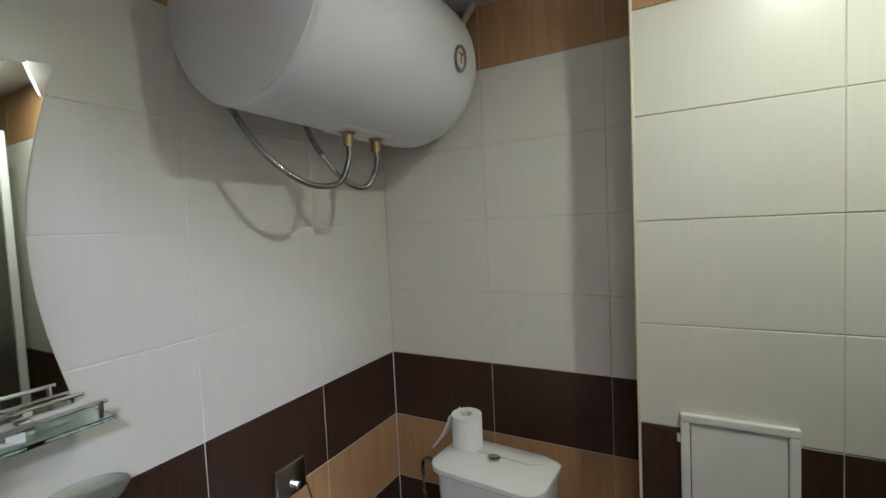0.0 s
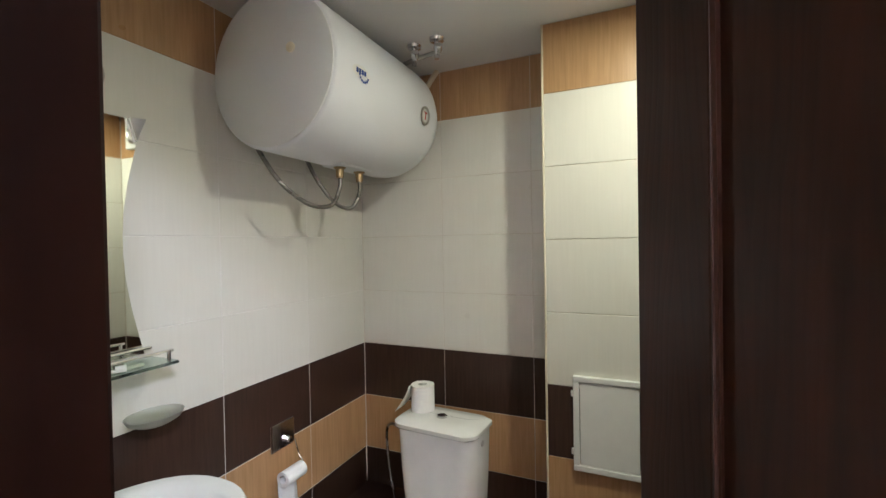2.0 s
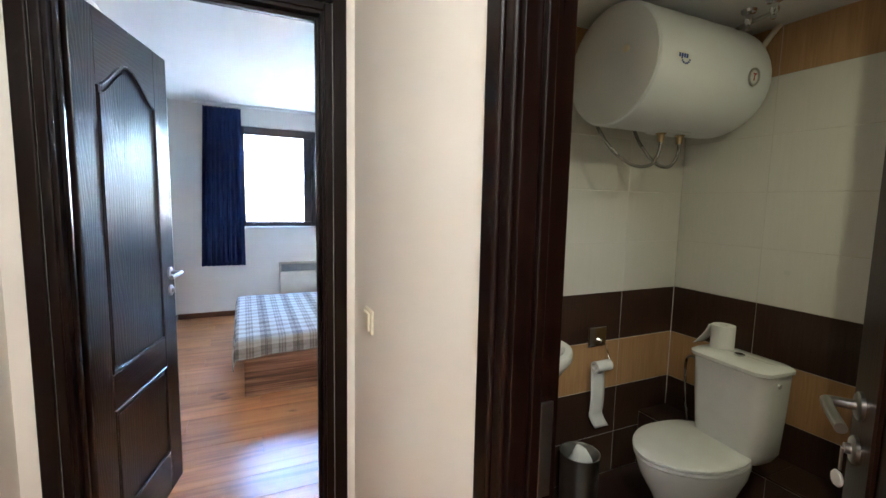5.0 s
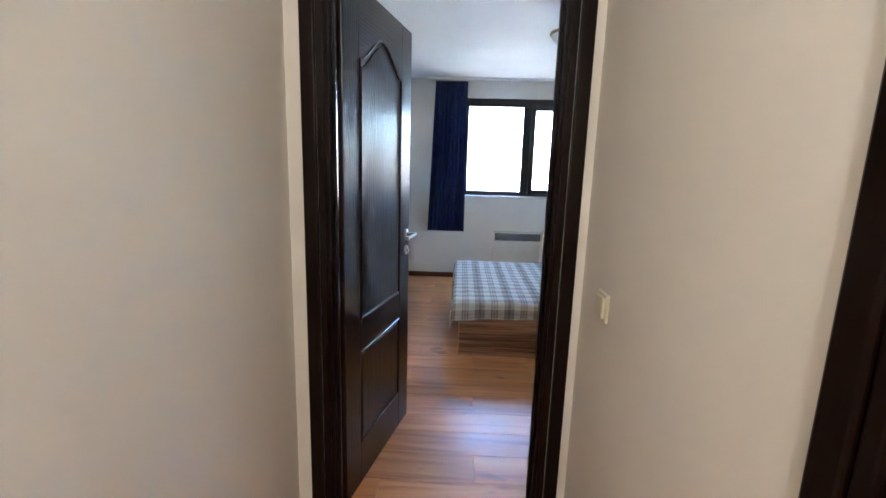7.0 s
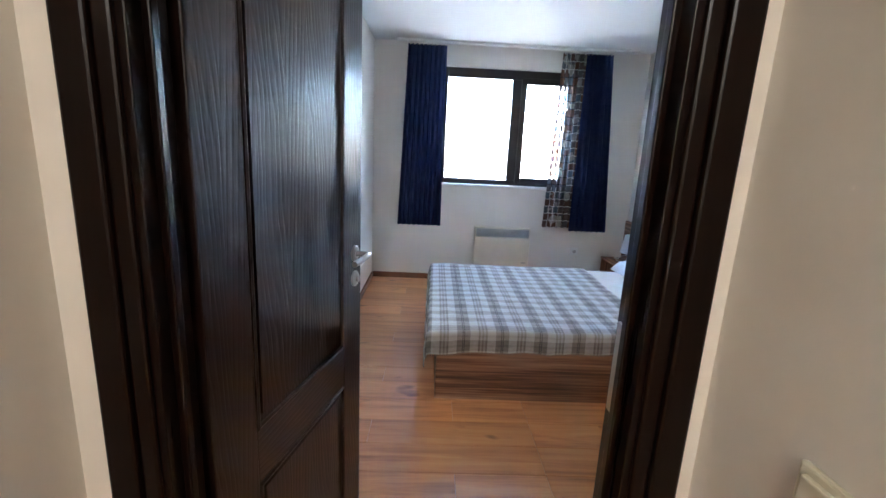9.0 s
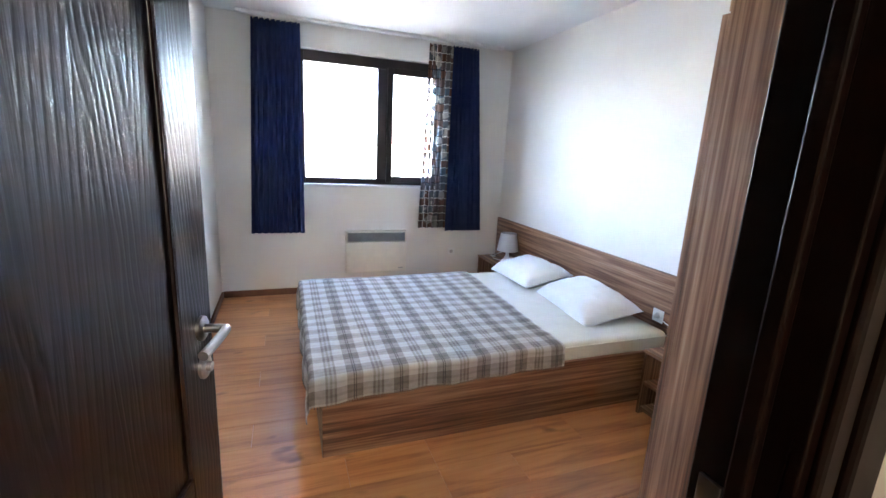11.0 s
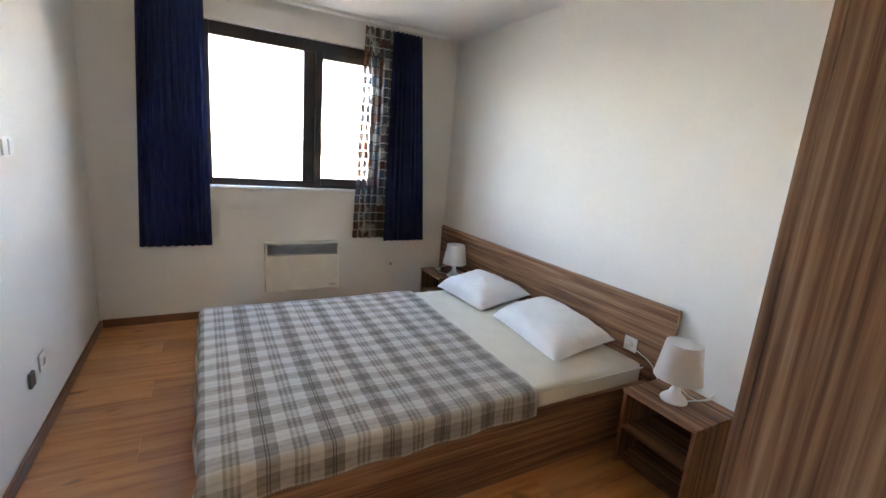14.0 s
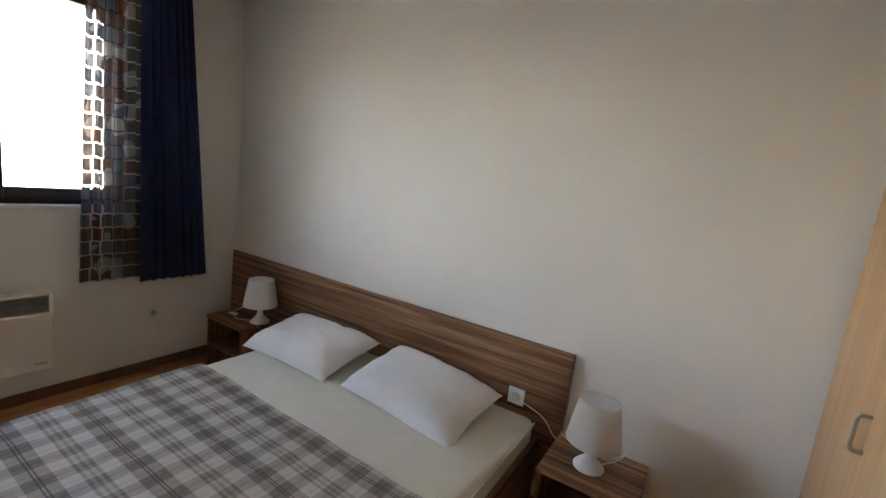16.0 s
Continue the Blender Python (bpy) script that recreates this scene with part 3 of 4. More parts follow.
R = 0.237
boiler = thing("water_heater", "white enamel horizontal water heater hung on the wall", "water heater", pose(-0.800, -0.152, 1.980))
axis = pose(0, 0, 0, -90)
part("shell", lathe(bmesh.new(), [(R - 0.012, 0.0), (R - 0.004, 0.004), (R, 0.012), (R, 0.62), (R * 0.985, 0.655), (R * 0.93, 0.69), (R * 0.80, 0.722), (R * 0.55, 0.742), (0, 0.75)], 72, axis), ENAMEL, boiler, "glossy white enamel shell", True)
part("end_cap", lathe(bmesh.new(), [(0, -0.030), (R * 0.55, -0.026), (R * 0.85, -0.014), (R * 0.96, -0.002), (R * 0.965, 0.012), (0, 0.012)], 72, axis), ENDCAP, boiler, "matt white plastic end cap", True)
part("dial", lathe(bmesh.new(), [(0, 0), (0.014, 0), (0.014, 0.008), (0.010, 0.011), (0, 0.011)], 20, pose(0.105, -0.024, 0.03, 90)), IVORY, boiler, "small round knob", True)
part("wall_bracket", boxed(-0.238, -0.205, 0.10, 0.56, 0.02, 0.10, 0.004), STEEL, boiler)
for yy in (0.312, 0.432):
    part("outlet", lathe(bmesh.new(), [(0, -0.030), (0.013, -0.030), (0.015, 0.0), (0.022, 0.006), (0.022, 0.03), (0, 0.03)], 16, pose(0.005, yy, -R - 0.012)), BRASS, boiler, "brass water outlet", True)
part("service_cover", boxed(-0.045, 0.045, 0.27, 0.46, -R - 0.004, -R + 0.02, 0.006), ENAMEL, boiler)


def on_shell(y, ang, lift=0.0015):
    """A frame on the shell, facing out at an angle above the horizontal."""
    a = radians(ang)
    n = Vector((math.cos(a), 0, math.sin(a)))
    t = Vector((0, 1, 0))
    up = n.cross(t)
    p = Vector((0, y, 0)) + n * (R + lift)
    return Matrix(((t.x, up.x, n.x, p.x), (t.y, up.y, n.y, p.y), (t.z, up.z, n.z, p.z), (0, 0, 0, 1)))


bm = bmesh.new()
lathe(bm, [(0, 0), (0.036, 0), (0.038, 0.0008), (0, 0.0012)], 28, on_shell(0.115, -3), sx=1.15, sy=0.5)
part("badge", bm, PLASTIC, boiler, "white badge with a blue mark")
bm = bmesh.new()
for i in range(4):
    box(bm, -0.026 + i * 0.013, -0.017 + i * 0.013, -0.006, 0.008, 0, 0.001)
part("badge_mark", bm, LOGOBLUE, boiler, "plain blue bars", m=on_shell(0.115, -3, 0.003))
bm = bmesh.new()
for i in range(7):
    a = math.pi * (1.05 + 0.85 * i / 6)
    box(bm, 0.012 + 0.022 * math.cos(a) - 0.003, 0.012 + 0.022 * math.cos(a) + 0.004, -0.006 + 0.020 * math.sin(a) - 0.002, -0.002 + 0.020 * math.sin(a), 0, 0.001)
part("badge_arc", bm, LOGOBLUE, boiler, "blue arc", m=on_shell(0.115, -3, 0.003))
part("gauge_ring", lathe(bmesh.new(), [(0.026, 0), (0.036, 0), (0.035, 0.004), (0.027, 0.004)], 36, on_shell(0.540, -7)), STEEL, boiler, "thin steel ring of the gauge", True)
part("gauge_face", lathe(bmesh.new(), [(0, 0), (0.027, 0), (0, 0.0012)], 32, on_shell(0.540, -7, 0.002)), PLASTIC, boiler, "pale dial face")
bm = boxed(-0.003, 0.003, -0.014, 0.014, 0, 0.001)
box(bm, -0.012, 0.012, 0.010, 0.014, 0, 0.001)
part("gauge_needle", bm, LOGORED, boiler, "red print", m=on_shell(0.540, -7, 0.0045))


def hose(name, label, pts, r, mat):
    return tagged(part(name, tube(bmesh.new(), pts, r, 10, 8), mat, None, "", True), label, "hose")


zb = 1.985 - R - 0.042
hose("water_hose", "braided steel hose looping under the water heater", [(-0.795, 0.160, zb + 0.01), (-0.795, 0.158, zb - 0.04), (-0.80, 0.115, zb - 0.105), (-0.83, 0.03, zb - 0.105), (-0.88, -0.05, zb - 0.03), (-0.94, -0.09, zb + 0.09)], 0.0075, PEWTER)
hose("water_hose", "braided steel hose looping under the water heater", [(-0.795, 0.280, zb + 0.01), (-0.795, 0.277, zb - 0.05), (-0.81, 0.245, zb - 0.105), (-0.84, 0.19, zb - 0.09), (-0.88, 0.14, zb - 0.01), (-0.93, 0.13, zb + 0.09)], 0.0075, PEWTER)

# valves and pipes at the ceiling
pipes = thing("ceiling_valves", "chrome valves and pipes under the ceiling", "valve", pose(-0.55, 0.40, 2.22))
part("pipe", tube(bmesh.new(), [(-0.24, 0.10, -0.055), (-0.10, 0.0, -0.05), (0.06, -0.03, -0.045)], 0.009), STEEL, pipes, "", True)
for x, y in ((-0.05, -0.02), (0.055, -0.04)):
    part("flange", lathe(bmesh.new(), [(0, 0), (0.030, 0), (0.026, -0.010), (0.010, -0.012), (0.010, -0.075), (0, -0.075)], 20, pose(x, y, 0)), CHROME, pipes, "", True)
    part("valve_knob", lathe(bmesh.new(), [(0, 0), (0.014, 0), (0.017, 0.012), (0.014, 0.03), (0, 0.032)], 14, pose(x + 0.005, y - 0.005, -0.05, 60, 0, 30)), CHROME, pipes, "", True)
tagged(part("drain_pipe", tube(bmesh.new(), [(-0.62, 0.635, 2.218), (-0.645, 0.615, 2.17), (-0.70, 0.60, 2.08)], 0.012, 10), IVORY, None, "", True), "ivory plastic pipe from the ceiling corner", "pipe")

# inspection hatch, fan
hatch = thing("inspection_hatch", "white plastic inspection hatch on the tiled shaft", "hatch", pose(0.085, 0.425, 0.837))
bm = bmesh.new()
w2, h2, b = 0.115, 0.163, 0.020
for q in ((-w2, w2, h2 - b, h2), (-w2, w2, -h2, -h2 + b), (-w2, -w2 + b, -h2 + b, h2 - b), (w2 - b, w2, -h2 + b, h2 - b)):
    box(bm, q[0], q[1], -0.016, 0, q[2], q[3], 0.003)
part("frame", bm, PLASTIC, hatch)
part("door", boxed(-w2 + b + 0.002, w2 - b - 0.002, -0.011, 0, -h2 + b + 0.002, h2 - b - 0.002, 0.002), PLASTIC, hatch)
for z in (-0.10, 0.10):
    part("catch", boxed(-w2 - 0.008, -w2 + 0.002, -0.012, 0, z - 0.01, z + 0.01, 0.002), PLASTIC, hatch)

fan = thing("extractor_fan", "square white plastic extractor fan on the shaft", "fan", pose(0.290, 0.425, 2.095))
part("housing", boxed(-0.080, 0.080, -0.030, 0, -0.080, 0.080, 0.008), PLASTIC, fan)
part("grille_ring", lathe(bmesh.new(), [(0.038, 0), (0.058, 0), (0.058, 0.006), (0.052, 0.010), (0.040, 0.004)], 32, pose(0, -0.030, 0, 90)), STEEL, fan, "grey inlet ring", True)
part("grille_centre", lathe(bmesh.new(), [(0, 0), (0.034, 0), (0.034, 0.008), (0, 0.012)], 28, pose(0, -0.030, 0, 90)), PLASTIC, fan, "", True)

# ceiling lamp of the bathroom
lampb = thing("bathroom_ceiling_lamp", "small round white bathroom ceiling lamp", "ceiling lamp", pose(0.30, -0.07, 2.22))
part("base", lathe(bmesh.new(), [(0, 0), (0.05, 0), (0.05, -0.02), (0, -0.02)], 28), PLASTIC, lampb, "", True)
# lamp base added above the hall fill light, out of view
lamph = thing("added_hall_lamp", "unseen round white lamp base added over the hall fill light", "ceiling lamp", pose(1.15, -1.66, H))
part("base", lathe(bmesh.new(), [(0, 0), (0.07, 0), (0.07, -0.02), (0, -0.02)], 28), PLASTIC, lamph, "", True)

# mirror with waisted sides, and the oval lamp above it
mir = thing("mirror", "frameless bathroom mirror with waisted sides", "mirror", pose(-1.04, -0.66, 1.18, 0, 0, 90))


def mirror_outline(e=0.0):
    half, hh = 0.288 - e, 0.62 - e
    pts = []
    for i in range(15):
        u = i / 14
        pts.append((half - 0.052 * math.sin(math.pi * u) - 0.012 * (1 - u), e + u * (hh - e)))
    return pts + [(-x, z) for x, z in reversed(pts)]


part("glass", plate(bmesh.new(), mirror_outline(), 0.005, pose(0, -0.006, 0)), MIRROR, mir, "silvered glass")
part("backing", plate(bmesh.new(), mirror_outline(0.01), 0.001, pose(0, -0.0008, 0)), BLACK, mir)
for s in (-1, 1):
    part("clip", plate(bmesh.new(), [(s * 0.293, 0.627), (s * 0.25, 0.622), (s * 0.268, 0.565)], 0.006, pose(0, -0.0125, 0)), CHROME, mir, "chrome corner clip")
ml = thing("mirror_lamp", "oval dark nickel wall lamp above the mirror", "wall lamp", pose(-1.04, -0.665, 1.893))
part("shade", lathe(bmesh.new(), [(0.195, 0.0), (0.195, 0.012), (0.184, 0.035), (0.145, 0.060), (0.095, 0.078), (0.04, 0.085), (0, 0.086)], 48, pose(0, 0, 0, 0, 90, 0), sx=0.52, sy=1.0), PEWTER, ml, "brushed dark nickel shade", True)
part("rim", lathe(bmesh.new(), [(0.195, 0.0), (0.202, 0.003), (0.202, 0.010), (0.195, 0.014)], 48, pose(0, 0, 0, 0, 90, 0), sx=0.54, sy=1.0), STEEL, ml, "", True)

for cy, cz in ((0.125, -0.215), (0.150, -0.195)):
    part("pull_cord", tube(bmesh.new(), [(0.045, cy, -0.06), (0.047, cy + 0.002, -0.14), (0.045, cy + 0.004, cz)], 0.0012, 6, 3), BLACK, ml, "thin dark pull cord")

# glass shelf with rail
shelf = thing("glass_shelf", "green-edged glass shelf with a chrome rail", "shelf", pose(-1.04, -0.66, 1.165))
part("plate", boxed(0.004, 0.118, -0.295, 0.295, -0.004, 0.004, 0.0015), GREENGLASS, shelf)
for y in (-0.27, -0.06, 0.10, 0.275):
    part("post", lathe(bmesh.new(), [(0, 0.004), (0.0045, 0.004), (0.0045, 0.034), (0, 0.036)], 10, pose(0.108, y, 0)), CHROME, shelf, "", True)
part("rail", tube(bmesh.new(), [(0.108, -0.285, 0.032), (0.108, 0.0, 0.032), (0.108, 0.285, 0.032)], 0.004, 8, 2), CHROME, shelf, "", True)
part("back_rail", tube(bmesh.new(), [(0.020, -0.285, 0.032), (0.020, 0.0, 0.032), (0.020, 0.285, 0.032)], 0.004, 8, 2), CHROME, shelf, "", True)
for y in (-0.20, 0.20):
    part("bracket", boxed(0, 0.030, y - 0.012, y + 0.012, -0.012, 0.012, 0.003), CHROME, shelf)
for y, x in ((-0.70, -0.985), (-0.655, -0.97)):
    bt = thing("toiletry_bottle", "small white bottle with a blue cap", "bottle", pose(x, y, 1.1695), group="bottles on the glass shelf")
    part("bottle", lathe(bmesh.new(), [(0, 0), (0.017, 0), (0.018, 0.004), (0.018, 0.032), (0.012, 0.040), (0, 0.040)], 18), PLASTIC, bt, "", True)
    part("cap", lathe(bmesh.new(), [(0, 0.040), (0.013, 0.040), (0.013, 0.054), (0.011, 0.056), (0, 0.056)], 18), BLUECAP, bt, "dark blue cap", True)
br_ = thing("toothbrush", "white toothbrush lying on the glass shelf", "toothbrush", pose(-0.965, -0.56, 1.1735, 0, 0, 68))
part("brush_handle", tube(bmesh.new(), [(-0.08, 0, 0.001), (0, 0, 0.002), (0.08, 0, 0.001)], 0.004, 8), PLASTIC, br_, "", True)
part("bristles", boxed(0.058, 0.080, -0.004, 0.004, 0.004, 0.013, 0.001), PAPER, br_)

soap = thing("soap_dish", "frosted glass soap dish in a chrome holder", "soap dish", pose(-1.04, -0.415, 1.02))
part("holder", tube(bmesh.new(), [(0, 0, -0.012), (0.035, 0, -0.012), (0.06, 0, -0.008)], 0.008, 10), CHROME, soap, "chrome holder", True)
part("dish", lathe(bmesh.new(), [(0, -0.004), (0.035, -0.003), (0.055, 0.008), (0.063, 0.022), (0.060, 0.022), (0.052, 0.011), (0.033, 0.001), (0, 0.0)], 36, pose(0.092, 0, 0), sx=0.88, sy=1.1), FROST, soap, "frosted glass dish", True)

# basin
basin = thing("washbasin", "white ceramic wall-hung washbasin", "washbasin", pose(-1.04, -0.67, 0.865))


def basin_ring(bm, sc, z, dx):
    vs = []
    for i in range(40):
        a = 2 * math.pi * i / 40
        x, y = math.cos(a), math.sin(a)
        px = 0.235 + 0.225 * sc * (abs(x) ** 0.85) * (1 if x > 0 else -1) + dx
        py = 0.335 * sc * (abs(y) ** 0.85) * (1 if y > 0 else -1)
        vs.append(bm.verts.new((max(px, 0.002), py, z)))
    return vs


bm = bmesh.new()
rings = [basin_ring(bm, *q) for q in ((0.30, -0.20, -0.06), (0.62, -0.17, -0.04), (0.90, -0.085, -0.01), (1.0, -0.03, 0), (1.0, -0.004, 0), (0.985, 0.003, 0), (0.90, 0.003, 0.0), (0.86, -0.006, 0.004), (0.74, -0.075, 0.012), (0.50, -0.118, 0.01), (0.12, -0.130, 0.0))]
for a, b in zip(rings, rings[1:]):
    for i in range(40):
        bm.faces.new((a[i], a[(i + 1) % 40], b[(i + 1) % 40], b[i]))
bm.faces.new(rings[0])
bm.faces.new(rings[-1])
part("bowl", bm, CERAMIC, basin, "", True)
part("drain", lathe(bmesh.new(), [(0, 0), (0.024, 0), (0.024, 0.003), (0, 0.004)], 20, pose(0.235, 0, -0.129)), CHROME, basin, "", True)
tap = part("tap", tube(bmesh.new(), [(0.045, 0, 0.0), (0.045, 0, 0.10), (0.075, 0, 0.135), (0.15, 0, 0.11)], 0.013, 12), CHROME, basin, "chrome tap", True)
part("tap_lever", boxed(0.02, 0.085, -0.008, 0.008, 0.138, 0.150, 0.004), CHROME, tap)
part("waste_pipe", tube(bmesh.new(), [(0.18, 0, -0.19), (0.18, 0, -0.36), (0.10, 0, -0.40), (0.0, 0, -0.38)], 0.018, 12), PLASTIC, basin, "", True)

# toilet-paper holder on the wall and its roll
ph = thing("paper_holder", "chrome toilet-paper holder with a flap", "paper holder", pose(-1.04, 0.10, 0.755))
part("plate", boxed(0, 0.006, -0.055, 0.055, -0.045, 0.055, 0.003), CHROME, ph)
part("flap", boxed(0.010, 0.018, -0.058, 0.050, -0.035, 0.060, 0.004), CHROME, ph, "chrome flap")
part("pivot", lathe(bmesh.new(), [(0, 0), (0.012, 0), (0.012, 0.02), (0, 0.022)], 16, pose(0.012, 0.01, -0.01, 0, 90, 0)), CHROME, ph, "", True)
part("wire", tube(bmesh.new(), [(0.012, 0.055, -0.03), (0.03, 0.058, -0.09), (0.05, 0.05, -0.115), (0.05, -0.06, -0.115)], 0.003, 8), CHROME, ph, "", True)
roll = thing("hanging_paper_roll", "nearly used toilet roll with a long hanging strip", "toilet paper", pose(-0.985, 0.095, 0.628))
part("roll", lathe(bmesh.new(), [(0.016, -0.048), (0.027, -0.048), (0.027, 0.048), (0.016, 0.048), (0.016, -0.048)], 28, pose(0, 0, 0, 90)), PAPER, roll, "", True)
grid_sheet("strip", 4, 20, lambda u, v: ((-0.027 + 0.02 * math.sin(v * 4) * v + 0.05 * max(0, v - 0.8) * 3, -0.045 + 0.09 * u + 0.035 * max(0, v - 0.75) * 4 * v, 0.0 - 0.34 * v + 0.05 * max(0, v - 0.85)), (u, v)), PAPER, roll, 0.0012)

# bin
bn = thing("pedal_bin", "small steel waste bin with paper in it", "waste bin", pose(-0.90, -0.10, 0.0))
part("body", lathe(bmesh.new(), [(0, 0), (0.083, 0), (0.085, 0.006), (0.090, 0.262), (0.093, 0.268), (0.088, 0.268), (0.082, 0.255), (0.078, 0.012), (0, 0.012)], 40), STEEL, bn, "brushed steel", True)
wp = thing("waste_paper", "crumpled white paper sticking out of the bin", "paper", pose(-0.90, -0.10, 0.012))
bm = bmesh.new()
bmesh.ops.create_icosphere(bm, subdivisions=3, radius=1)
for v in bm.verts:
    n = noise.noise(v.co * 2.1) * 0.30
    v.co = Vector((v.co.x * 0.055 * (1 + n), v.co.y * 0.06 * (1 + n), 0.145 + v.co.z * (0.145 + 0.03 * n)))
part("sheet", bm, PAPER, wp, "", True)

# ledge boxing behind the toilet
ledge = solid("wall_ledge", boxed(-1.0425, -0.1175, 0.4435, 0.6545, 0, 0.3005), GROUT, "low boxed ledge covered in brown tiles", "wall")

# toilet
toi = thing("toilet", "white ceramic toilet with closed lid and cistern", "toilet", pose(-0.56, 0.135, 0.0, 0, 0, -4))


def oval_ring(bm, rx, yf, yb, z, n=44):
    """A ring pointed softly to the front (-y): rx half width, from yf (front) to yb (back)."""
    vs = []
    cy, ry = (yf + yb) / 2, (yb - yf) / 2
    for i in range(n):
        a = 2 * math.pi * i / n
        y = math.sin(a)
        wide = (1 - 0.16 * max(0, -y) ** 2) if y < 0 else 1
        vs.append(bm.verts.new((rx * wide * math.copysign(abs(math.cos(a)) ** (0.82 if y > 0 else 1.0), math.cos(a)), cy + ry * math.copysign(abs(y) ** (0.75 if y > 0 else 1.0), y), z)))
    return vs


def skin(bm, rings, close=True):
    n = len(rings[0])
    for a, b in zip(rings, rings[1:]):
        for i in range(n):
            bm.faces.new((a[i], a[(i + 1) % n], b[(i + 1) % n], b[i]))
    if close:
        bm.faces.new(rings[0])
        bm.faces.new(rings[-1])
    return bm


bm = bmesh.new()
skin(bm, [oval_ring(bm, *q) for q in ((0.105, -0.10, 0.28, 0.0), (0.10, -0.10, 0.27, 0.05), (0.095, -0.09, 0.26, 0.14), (0.125, -0.13, 0.27, 0.23), (0.165, -0.185, 0.285, 0.32), (0.178, -0.205, 0.29, 0.375), (0.178, -0.207, 0.29, 0.392), (0.165, -0.195, 0.28, 0.397))])
part("bowl", bm, CERAMIC, toi, "", True)
bm = bmesh.new()
skin(bm, [oval_ring(bm, *q) for q in ((0.176, -0.208, 0.265, 0.399), (0.186, -0.216, 0.27, 0.403), (0.186, -0.216, 0.27, 0.413), (0.180, -0.210, 0.265, 0.417))])
part("seat", bm, PLASTIC, toi, "", True)
bm = bmesh.new()
skin(bm, [oval_ring(bm, *q) for q in ((0.180, -0.212, 0.265, 0.419), (0.189, -0.220, 0.27, 0.423), (0.189, -0.220, 0.27, 0.430), (0.178, -0.208, 0.26, 0.438), (0.10, -0.13, 0.19, 0.443), (0.02, -0.02, 0.06, 0.444))])
part("lid", bm, PLASTIC, toi, "smooth white closed lid", True)
for x in (-0.075, 0.075):
    part("lid_hinge", lathe(bmesh.new(), [(0, 0), (0.013, 0), (0.013, 0.045), (0, 0.05)], 14, pose(x, 0.262, 0.397)), PLASTIC, toi, "", True)


def rounded(bm, hw, y0, y1, z, r=0.055, n=6):
    vs = []
    for cx, cy, s0 in ((hw - r, y1 - r * 0.5, 0), (-hw + r, y1 - r * 0.5, 90), (-hw + r, y0 + r, 180), (hw - r, y0 + r, 270)):
        rr = (r, r * 0.5) if s0 < 180 else (r, r)
        for i in range(n + 1):
            a = radians(s0 + 90 * i / n)
            vs.append(bm.verts.new((cx + rr[0] * math.cos(a), cy + rr[1] * math.sin(a), z)))
    return vs


bm = bmesh.new()
skin(bm, [rounded(bm, *q) for q in ((0.125, 0.165, 0.315, 0.40), (0.145, 0.155, 0.32, 0.44), (0.156, 0.145, 0.322, 0.62), (0.162, 0.140, 0.322, 0.775))])
part("cistern", bm, CERAMIC, toi, "", True, pose(0.045, 0, 0))
bm = bmesh.new()
skin(bm, [rounded(bm, *q) for q in ((0.166, 0.132, 0.324, 0.777), (0.171, 0.126, 0.326, 0.783), (0.171, 0.126, 0.326, 0.796), (0.158, 0.140, 0.315, 0.806), (0.10, 0.19, 0.27, 0.810))])
part("cistern_lid", bm, CERAMIC, toi, "", True, pose(0.045, 0, 0))
part("flush_button", lathe(bmesh.new(), [(0, 0), (0.020, 0), (0.020, 0.007), (0.016, 0.010), (0, 0.009)], 24, pose(0.045, 0.225, 0.808)), CHROME, toi, "chrome flush button", True)
part("inlet_cover", lathe(bmesh.new(), [(0, 0), (0.012, 0), (0.010, 0.004), (0, 0.005)], 16, pose(0.205, 0.23, 0.74, 0, 90, 0)), STEEL, toi, "", True)

sp = thing("spare_paper_roll", "toilet roll with a loose end on the cistern", "toilet paper", pose(-0.60, 0.40, 0.808))
part("roll", lathe(bmesh.new(), [(0.018, 0), (0.046, 0), (0.046, 0.100), (0.018, 0.100), (0.018, 0)], 32), PAPER, sp, "", True)
grid_sheet("loose_end", 8, 10, lambda u, v: ((-0.046 - 0.052 * v ** 1.5 + 0.004, -0.038 + 0.08 * u - 0.02 * v, 0.098 - 0.098 * v), (u, v)), PAPER, sp, 0.0015)

hose("supply_hose", "thin flexible hose behind the cistern", [(-0.75, 0.44, 0.33), (-0.80, 0.47, 0.50), (-0.83, 0.50, 0.64), (-0.78, 0.46, 0.70), (-0.715, 0.43, 0.70)], 0.006, PEWTER)

# shower screen
ss = thing("shower_screen", "glass shower screen in a white frame", "shower screen")
for y in (-0.95, -0.40, 0.05):
    part("post", boxed(0.625, 0.655, y - 0.015, y + 0.015, 0.0, 1.96, 0.003), PLASTIC, ss)
part("top_rail", boxed(0.625, 0.655, -0.965, 0.065, 1.96, 2.0, 0.003), PLASTIC, ss)
part("bottom_rail", boxed(0.625, 0.655, -0.935, 0.035, 0.0, 0.05, 0.003), PLASTIC, ss)
for y0, y1 in ((-0.935, -0.415), (-0.385, 0.035)):
    part("pane", boxed(0.637, 0.643, y0, y1, 0.05, 1.96), FROST, ss)

# ---- bedroom ----
hb = thing("headboard", "long brown striped laminate headboard on the wall", "headboard")
part("board", boxed(-5.205, -2.636, 0.586, 0.610, 0.10, 0.763, 0.002), ZEB_X, hb)
part("end_band", boxed(-2.6355, -2.634, 0.586, 0.610, 0.10, 0.763), ZEB_Z, hb)
